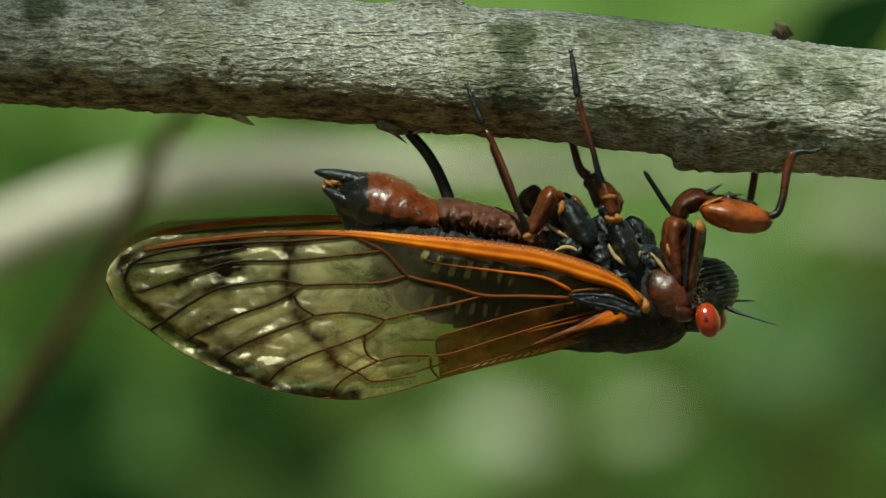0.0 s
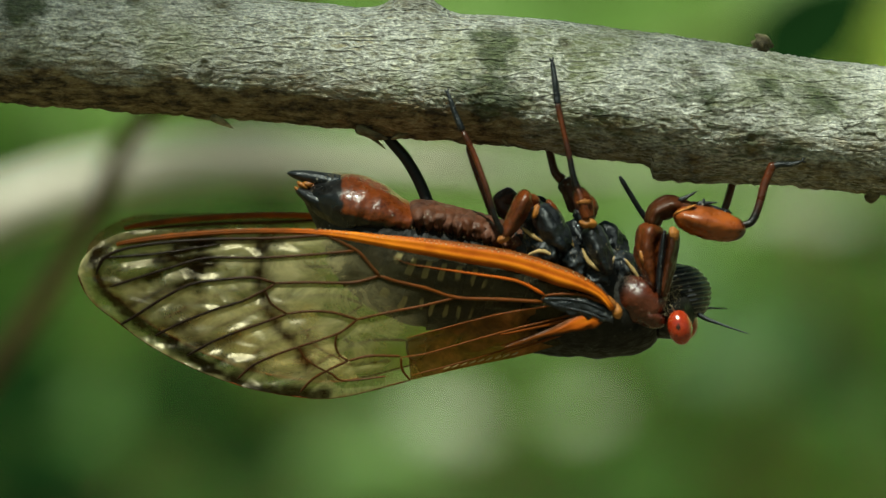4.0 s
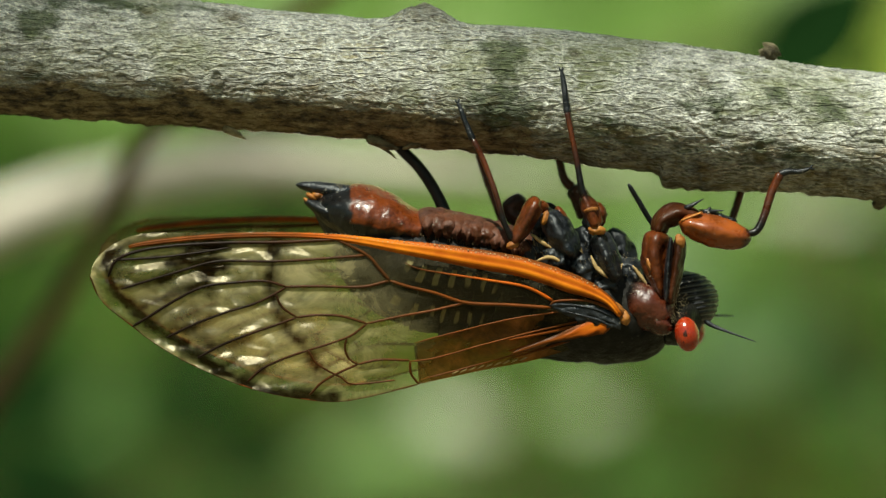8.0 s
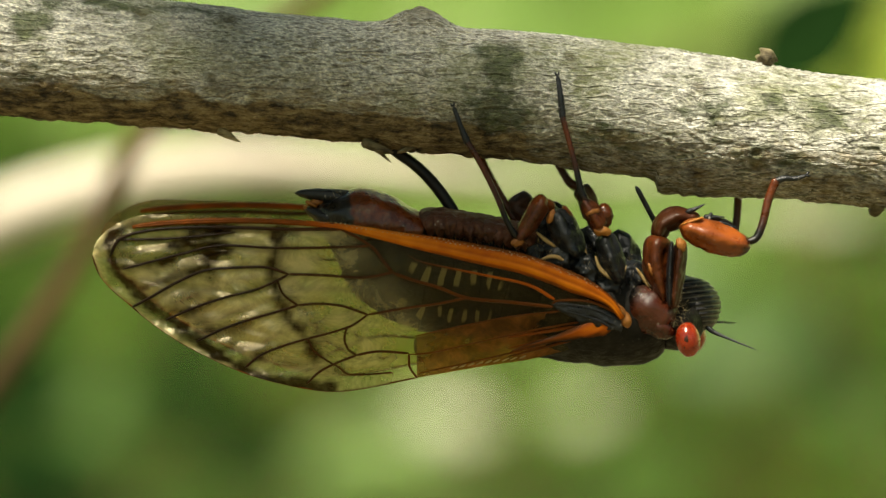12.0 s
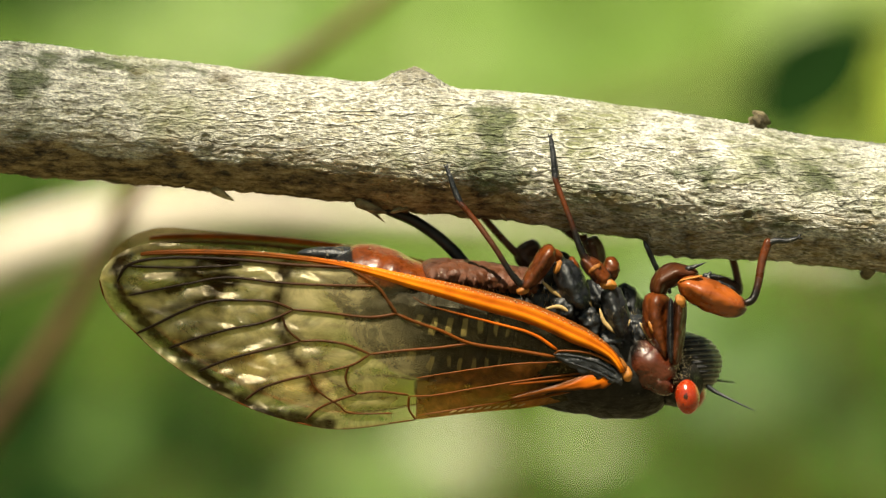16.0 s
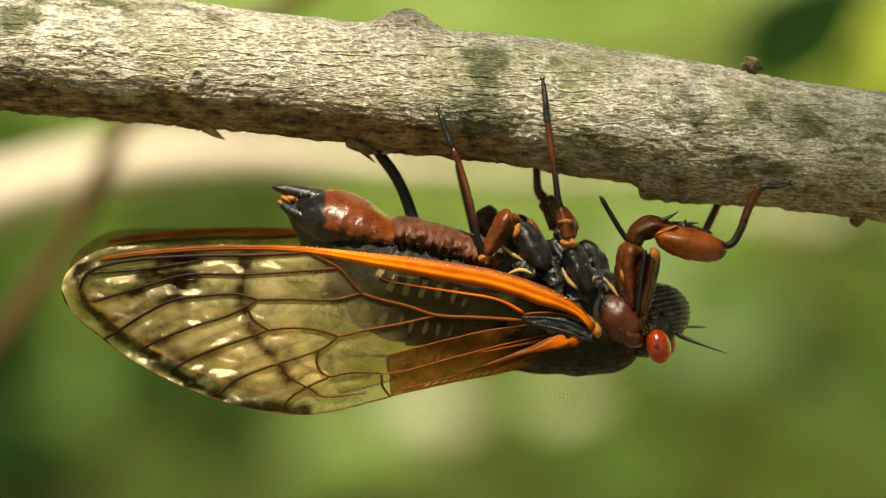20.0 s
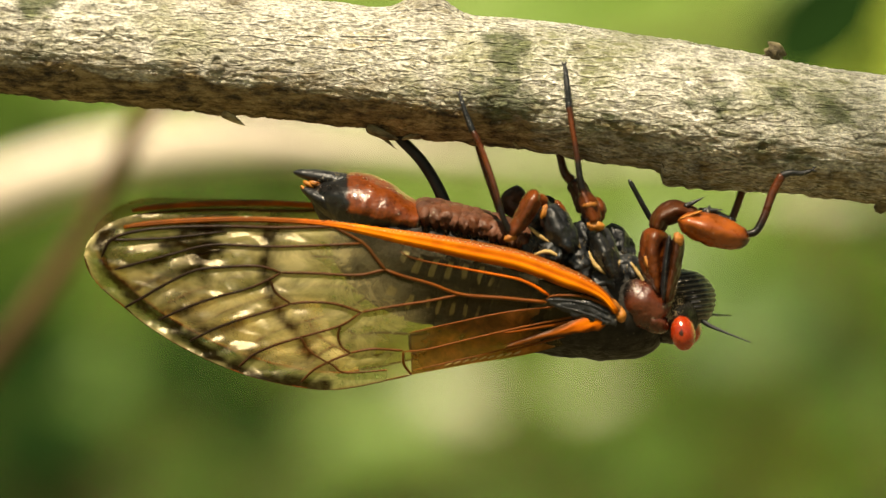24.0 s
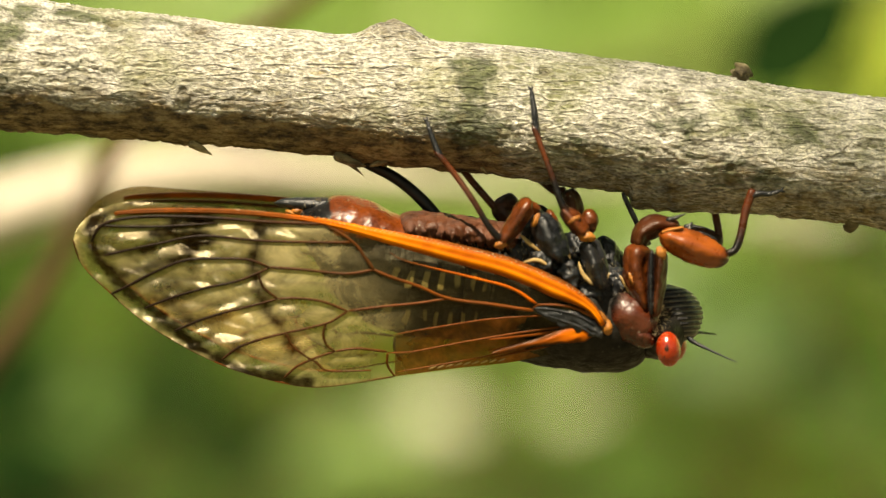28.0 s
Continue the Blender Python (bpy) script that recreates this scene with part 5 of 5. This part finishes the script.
def build_leg(haunch, thigh, shin, foot, knee, root=None, gain=0.0, hip=None, ease=0.0):
    """haunch and thigh: (spine, depth, material); shin and foot: (points, radii); knee: (a, b, depth). root: where the leg's upper part turns, by gain times the body's turn. hip: where the thigh turns back on the haunch, by ease times that turn."""
    hold, pivot = cicada, at(*root) if root else at(*knee)
    for spine, y, material in haunch:
        # edge shading of a translucent limb, painted into the tone
        ob = part("haunch", loft(spine, y, 34, 32, rough=0.13, keel=0.10, seed=spine[0][0], tone=lambda a, b, s: (0.0 if material is BLACK else 0.14) + 0.3 * abs(s) ** 4 + 0.4 * noise.noise(Vector((s * 3.0, a * 0.012, b * 0.012)))), material, hold, "", pivot if root and len(haunch) > 1 else None)
        if root and hold is cicada and len(haunch) > 1:
            hold = ob
    for spine, y, material in thigh:
        # thigh edges get the same painted shading
        ob = part("thigh", loft(spine, y, 34, 30, rough=0.09, keel=0.07, seed=spine[0][0], tone=lambda a, b, s, e=spine[-1]: 0.06 + 0.55 * smooth01(1 - math.hypot(a - e[0], b - e[1]) / 30) + 0.28 * abs(s) ** 4 + 0.4 * noise.noise(Vector((a * 0.03, b * 0.03, s * 2)))), material, cicada if hip else hold, "", at(*hip) if hip else pivot if root and hold is cicada else None)
        if root and hold is cicada:
            hold = ob
        upper_leg = ob
    k = at(*knee)
    s = part("shin", rod(shin[0], 0, shin[1], 24, 10, None, shin[3]), shin[2], cicada, "", k)
    bm = bmesh.new()
    rng = random.Random(int(knee[0]))
    line = [at(*p) for p in shin[0]]
    for i in range(14):
        u = rng.uniform(0.1, 0.95) * (len(line) - 1)
        p = line[int(u)].lerp(line[min(len(line) - 1, int(u) + 1)], u - int(u))
        q = Vector((rng.uniform(-1, 1), rng.uniform(-1, -0.1), rng.uniform(-0.1, 0.9))).normalized()
        tube([p + q * 4 * UNIT, p + q * rng.uniform(9, 15) * UNIT], (UNIT * 0.8, UNIT * 0.25), 1, 4, bm)
    tagged(part("bristles", bm, BLACK_CLEAN, s), kind="stuff")
    tip = foot[0][-1]
    f = part("foot", rod(foot[0], 0, foot[1], 16, 8), BLACK, cicada, "black clawed foot gripping the bark", at(*tip))
    bm = bmesh.new()
    for q in (-1, 1):
        a, b, y = tip
        d = Vector(at(*foot[0][-1]) - at(*foot[0][-2])).normalized()
        side = Vector((d.z, 0, -d.x)) * q
        p = at(a, b, y)
        tube([p, p + (d * 4 + side * 3) * UNIT, p + (d * 8 + side * 2.6) * UNIT + Vector((0, 0.00012, 0))], (UNIT * 2.4, UNIT * 1.8, UNIT * 0.5), 6, 6, bm)
    part("claw", bm, BLACK, f)
    MOVING_LEGS.append((s, f, k, at(*foot[0][0]), hold if root else None, pivot, gain, upper_leg if hip else None, ease))
    return upper_leg if hip else hold


# hind leg
build_leg([([(1018, 458, 12, 1.0), (1003, 434, 23, 1.2), (986, 404, 24, 1.15), (970, 374, 15, 0.7)], -4.3, BLACK)],
          [([(958, 356, 8, 0.4), (948, 362, 15, 0.7), (935, 388, 16, 0.75), (916, 420, 12, 0.6), (906, 434, 7, 0.4)], -5.1, LEG)],
          ([(908, 428, -5.2), (893, 396, -5.3), (878, 345, -5.3), (856, 286, -5.0), (836, 244, -4.8)], (7, 5.4, 5.2, 5.2, 5.6), LEG, (0.8, 0.72, 0.5, 0.4, 0.5)),
          ([(838, 250, -4.8), (824, 218, -4.75), (817, 198, -4.7), (811, 182, -4.55)], (6.5, 5, 4.2, 3.4)), (908, 428, -5.2))
part("knee", blob(908, 434, 7, 0.36, -5.2, 12, -20, rough=0.4), OCHRE, cicada, "ochre knee")
part("thigh_patch", blob(965, 386, 6, 0.25, -5.0, 13, 110, rough=0.6), OCHRE, cicada, "ochre joint")
part("joint", blob(952, 366, 13, 0.7, -4.5, 20, 10, 20, 20, rough=0.35), LEG, cicada, "dark rust-brown joint of the hind leg")
part("joint", blob(1000, 392, 9, 0.7, -3.9, 30, 62, 20, 20, rough=0.35), LEG, cicada, "dark rust-brown joint of the hind leg")
# middle leg
middle = build_leg([([(1092, 500, 9, 0.8), (1082, 472, 18, 1.1), (1070, 442, 20, 1.1), (1058, 412, 16, 0.85)], -4.5, BLACK)],
          [([(1056, 404, 12, 0.7), (1050, 388, 15, 0.75), (1042, 366, 15, 0.7), (1032, 346, 8, 0.45)], -5.2, LEG)],
          ([(1040, 362, -5.3), (1030, 335, -5.4), (1022, 290, -5.3), (1012, 240, -5.1), (1003, 196, -4.9)], (9, 6.4, 5.2, 4.8, 5.4), LEG, (0.45, 0.75, 0.6, 0.35, 0.6)),
          ([(1004, 204, -4.9), (1001, 176, -4.8), (998, 150, -4.65), (994, 126, -4.4)], (6, 5.5, 5, 3.4)), (1040, 362, -5.3), (1057, 407, -5.2), 6.0)
part("thigh_patch", blob(1057, 407, 9, 0.4, -5.35, 16, 8, rough=0.6), OCHRE, cicada, "ochre joint")
part("joint", blob(1046, 394, 13, 0.7, -4.9, 17, 60, 20, 20, rough=0.4), BLACK, cicada, "black joint of the middle leg")
part("joint", blob(1060, 380, 14, 0.8, -4.2, 22, 80, 20, 20, rough=0.4), LEG, cicada, "rust-brown joint of the middle leg")
part("thigh_patch", blob(1046, 372, 5, 0.35, -5.7, 13, -12, rough=0.6), OCHRE, middle, "ochre ring above the knee")
# fore leg, strong and spined
fore = build_leg([([(1172, 528, 8, 0.7), (1167, 502, 16, 0.95), (1160, 468, 23, 1.1), (1161, 436, 23, 1.05), (1166, 408, 21, 0.9)], -4.1, LEG), ([(1186, 540, 7, 0.6), (1192, 503, 11, 0.8), (1199, 462, 12, 0.85), (1204, 420, 11, 0.8)], -4.5, LEG_DARK), ([(1180, 536, 4, 0.3), (1181, 500, 6, 0.4), (1184, 460, 6, 0.4), (1188, 420, 4, 0.3)], -5.05, BLACK),
           ([(1164, 418, 12, 0.8), (1172, 392, 17, 0.9), (1194, 379, 19, 0.95), (1216, 378, 14, 0.8), (1240, 382, 8, 0.55)], -3.8, LEG_DARK)],
          [([(1202, 394, 9, 0.6), (1220, 398, 19, 0.9), (1252, 406, 26, 1.05), (1294, 417, 24, 0.95), (1330, 424, 14, 0.55)], -4.7, FEMUR)],
          ([(1318, 414, -4.6), (1338, 410, -4.6), (1352, 385, -4.4), (1366, 340, -4.1), (1382, 306, -3.9)], (6, 7, 7, 7.5, 8), LEG, (0.5, 0.75, 0.6, 0.4, 0.25)),
          ([(1378, 310, -3.95), (1395, 304, -3.9), (1415, 304, -3.85), (1434, 298, -3.8)], (7, 5.5, 4.5, 3.2)), (1322, 414, -4.6), (1182, 525, -4.2), 2.0, (1206, 394, -4.7), 2.6)
fore_haunch = MOVING_LEGS[-1][4]
part("thigh_patch", blob(1204, 427, 9, 0.35, -5.1, 13, 70, rough=0.6), OCHRE, fore_haunch, "ochre joint")
part("thigh_patch", blob(1150, 470, 4, 0.2, -4.95, 13, 70, rough=0.6), OCHRE, fore_haunch, "ochre fleck on the haunch")
part("thigh_patch", blob(1224, 384, 2.6, 0.25, -5.2, 21, -22, rough=0.4), OCHRE, fore, "ochre edge of the thigh")
for pts in ([(1212, 370), (1228, 362), (1246, 352)], [(1244, 376), (1260, 374), (1282, 373)], [(1270, 384), (1284, 386), (1302, 388)], [(1252, 380), (1256, 370), (1258, 366)], [(1288, 394), (1296, 390), (1306, 392)]):
    part("thigh_spine", rod(pts, -4.4, (6, 3.5, 0.8), 8, 7), BLACK, fore, "black thorn on the thigh")
# legs of the far side
build_leg([], [([(1038, 388, 14, 0.8), (1028, 352, 17, 0.8), (1012, 330, 14, 0.7)], 2.4, MAROON)],
          ([(1014, 332, 2.5), (1000, 318, 2.6), (992, 290, 2.7), (986, 262, 2.8)], (10, 8, 7, 7), LEG, (0.4, 0.5, 0.5, 0.4)), ([(986, 266, 2.8), (984, 240, 3.0), (985, 215, 3.4)], (6, 5, 4)), (1014, 332, 2.5))
build_leg([], [([(930, 395, 14, 0.8), (905, 372, 18, 0.8), (930, 350, 14, 0.7)], 2.6, MAROON)],
          ([(893, 398, 2.4), (878, 360, 2.5), (862, 318, 2.7), (846, 270, 2.9)], (8, 7, 6.5, 6.5), LEG, (0.5, 0.4, 0.4, 0.4)), ([(848, 274, 2.9), (838, 240, 3.4), (836, 210, 3.7)], (6, 5, 4)), (893, 398, 2.4))
build_leg([], [([(1230, 384, 15, 0.8), (1262, 392, 18, 0.8), (1296, 398, 11, 0.6)], 2.2, MAROON)],
          ([(1290, 400, 2.2), (1297, 385, 2.2), (1306, 358, 2.3), (1316, 322, 2.5)], (8, 7, 7, 7), LEG, (0.6, 0.5, 0.45, 0.4)), ([(1314, 326, 2.5), (1330, 305, 2.9), (1352, 296, 3.2)], (6, 5, 4)), (1290, 400, 2.2))


# ---------------------------------------------------------------- movement
def motions():
    # seconds, shift right and up in mm, turn in degrees
    sway = (
        (0, 0.44, -0.38, -1.22),
        (0.5, 0.37, -0.19, -1.47),
        (1, 0.33, -0.17, -1.62),
        (1.5, 0.31, -0.19, -1.59),
        (2, 0.26, -0.19, -1.55),
        (2.5, 0.24, -0.18, -1.47),
        (3, 0.25, -0.15, -1.27),
        (3.5, 0.22, -0.08, -1.05),
        (5.5, 0.02, -0.13, -0.48),
        (6, 0.03, -0.09, -0.37),
        (6.5, 0.01, -0.08, -0.37),
        (7, -0.00, -0.06, -0.24),
        (7.5, -0.01, -0.03, -0.07),
        (8, -0.01, 0.00, -0.01),
        (8.5, -0.06, 0.01, 0.01),
        (9, -0.24, -0.01, -0.05),
        (9.5, -0.19, -0.06, -0.12),
        (10, -0.07, -0.06, 0.07),
        (10.5, 0.09, 0.03, 0.47),
        (11, 0.19, 0.14, 1.02),
        (11.5, 0.30, 0.21, 1.76),
        (13.5, 1.06, 0.64, 2.74),
        (14, 1.11, 0.70, 3.35),
        (14.5, 1.14, 0.73, 3.72),
        (15, 1.16, 0.76, 4.13),
        (15.5, 1.17, 0.81, 4.55),
        (16, 1.16, 0.89, 4.98),
        (16.5, 1.14, 0.90, 5.02),
        (17, 1.13, 0.71, 4.00),
        (17.5, 1.17, 0.37, 2.24),
        (18, 1.02, 0.05, 0.46),
        (18.5, 0.47, -0.15, -0.90),
        (19, 0.15, -0.21, -1.49),
        (19.5, -0.06, -0.19, -1.58),
        (20, -0.23, -0.17, -1.55),
        (20.5, -0.29, -0.16, -1.36),
        (21, -0.32, -0.16, -1.19),
        (21.5, -0.38, -0.15, -1.24),
        (23.5, -0.12, 0.02, -0.26),
        (24, -0.04, 0.08, 0.28),
        (24.5, 0.11, 0.15, 0.77),
        (25, 0.28, 0.25, 1.41),
        (25.5, 0.48, 0.36, 2.26),
        (26, 0.65, 0.49, 2.89),
        (26.5, 0.77, 0.60, 3.35),
        (27, 0.86, 0.74, 3.95),
        (27.5, 0.95, 0.88, 4.32),
        (28, 1.05, 0.96, 4.20),
    )
    bend = ((0, 3.4), (0.5, 3.1), (1, 2.8), (1.5, 2.8), (2, 2.8), (2.5, 2.4), (3, 2.2), (3.5, 2.3), (5.5, 1.5), (6, 0.5), (6.5, 0.3), (7, 0.2), (7.5, 0.1), (8, 0.2), (8.5, 0.3), (9, 0.4), (9.5, 0.2), (10, -0.3), (10.5, -1.4), (11, -3.2), (11.5, -4.8), (13.5, -8.4), (14, -9.7), (14.5, -10.5), (15, -11.2), (15.5, -11.9), (16, -12.8), (16.5, -13.2), (17, -11.4), (17.5, -6.5), (18, -1.5), (18.5, 2.1), (19, 3.2), (19.5, 3.3), (20, 3.2), (20.5, 3.1), (21, 2.7), (21.5, 2.1), (23.5, 1.6), (24, -0.5), (24.5, -2.5), (25, -4.7), (25.5, -6.5), (26, -7.6), (26.5, -9.0), (27, -10.1), (27.5, -10.8), (28, -10.7), )
    body = [(t, pose(ROOT.x + dx * 0.001, ROOT.y, ROOT.z + dz * 0.001, 0, turn, 0)) for t, dx, dz, turn in sway]
    walk(cicada, body)
    # the bough swings aside and lets the sun in
    drift = ((0, 0, 0), (3, 6, 4), (6, -4, 0), (8.5, -4, 2), (9.0, -16, 0), (9.5, -70, -4), (10, -92, -6), (11, -106, -10), (13, -200, -18), (14.5, -206, -20), (16, -188, -20), (17.5, -206, -18), (21, -216, -24), (24, -206, -16), (26, -214, -26), (27, -196, -20), (28, -204, -20))
    walk(bough, [(t, Matrix.Translation(BOUGH_AT + Vector((dx, 0, dz)) * 0.001)) for t, dx, dz in drift])
    hinge = AB_PIVOT - ROOT
    walk(abdomen, [(t, pose(hinge.x, hinge.y, hinge.z, 0, angle, 0)) for t, angle in bend])
    rows = {leg: ([], []) for leg in range(len(MOVING_LEGS))}
    drill_rows = []
    thigh_rows = []
    upper = {leg: [] for leg in range(len(MOVING_LEGS))}
    for (t, m), (_, _, _, turn) in zip(body, sway):
        back = m.inverted()
        for leg, (shin, foot, knee, ankle, hold, pivot, gain, thigh, ease) in enumerate(MOVING_LEGS):
            lean = Matrix.Translation(pivot - ROOT) @ pose(0, 0, 0, 0, -gain * turn, 0)
            upper[leg].append((t, lean))
            bent = lean
            if thigh:
                bent = lean @ Matrix.Translation(REST[thigh] - pivot) @ pose(0, 0, 0, 0, ease * turn, 0)
                thigh_rows.append((t, bent))
            now = m @ bent @ (knee - (REST[thigh] if thigh else pivot))
            step = Vector((28 * UNIT * smooth01((turn - 1.0) / 2.5), 0, 0)) if leg == 4 else Vector()
            now, held = now + step, ankle + step * 1.2
            swing = (ankle - knee).rotation_difference(held - now).to_matrix().to_4x4()
            rows[leg][0].append((t, back @ Matrix.Translation(now) @ swing))
            rows[leg][1].append((t, back @ Matrix.Translation(REST[foot] + step * 1.2)))
        drill_rows.append((t, back @ Matrix.Translation(DRILL_HOLE) @ pose(0, 0, 0, 0, -4.6 * turn, 0)))
    for leg, (shin, foot, _, _, hold, _, _, thigh, _) in enumerate(MOVING_LEGS):
        if thigh:
            walk(thigh, thigh_rows)
        if hold:
            walk(hold, upper[leg])
        walk(shin, rows[leg][0])
        walk(foot, rows[leg][1])
    walk(drill, drill_rows)


motions()
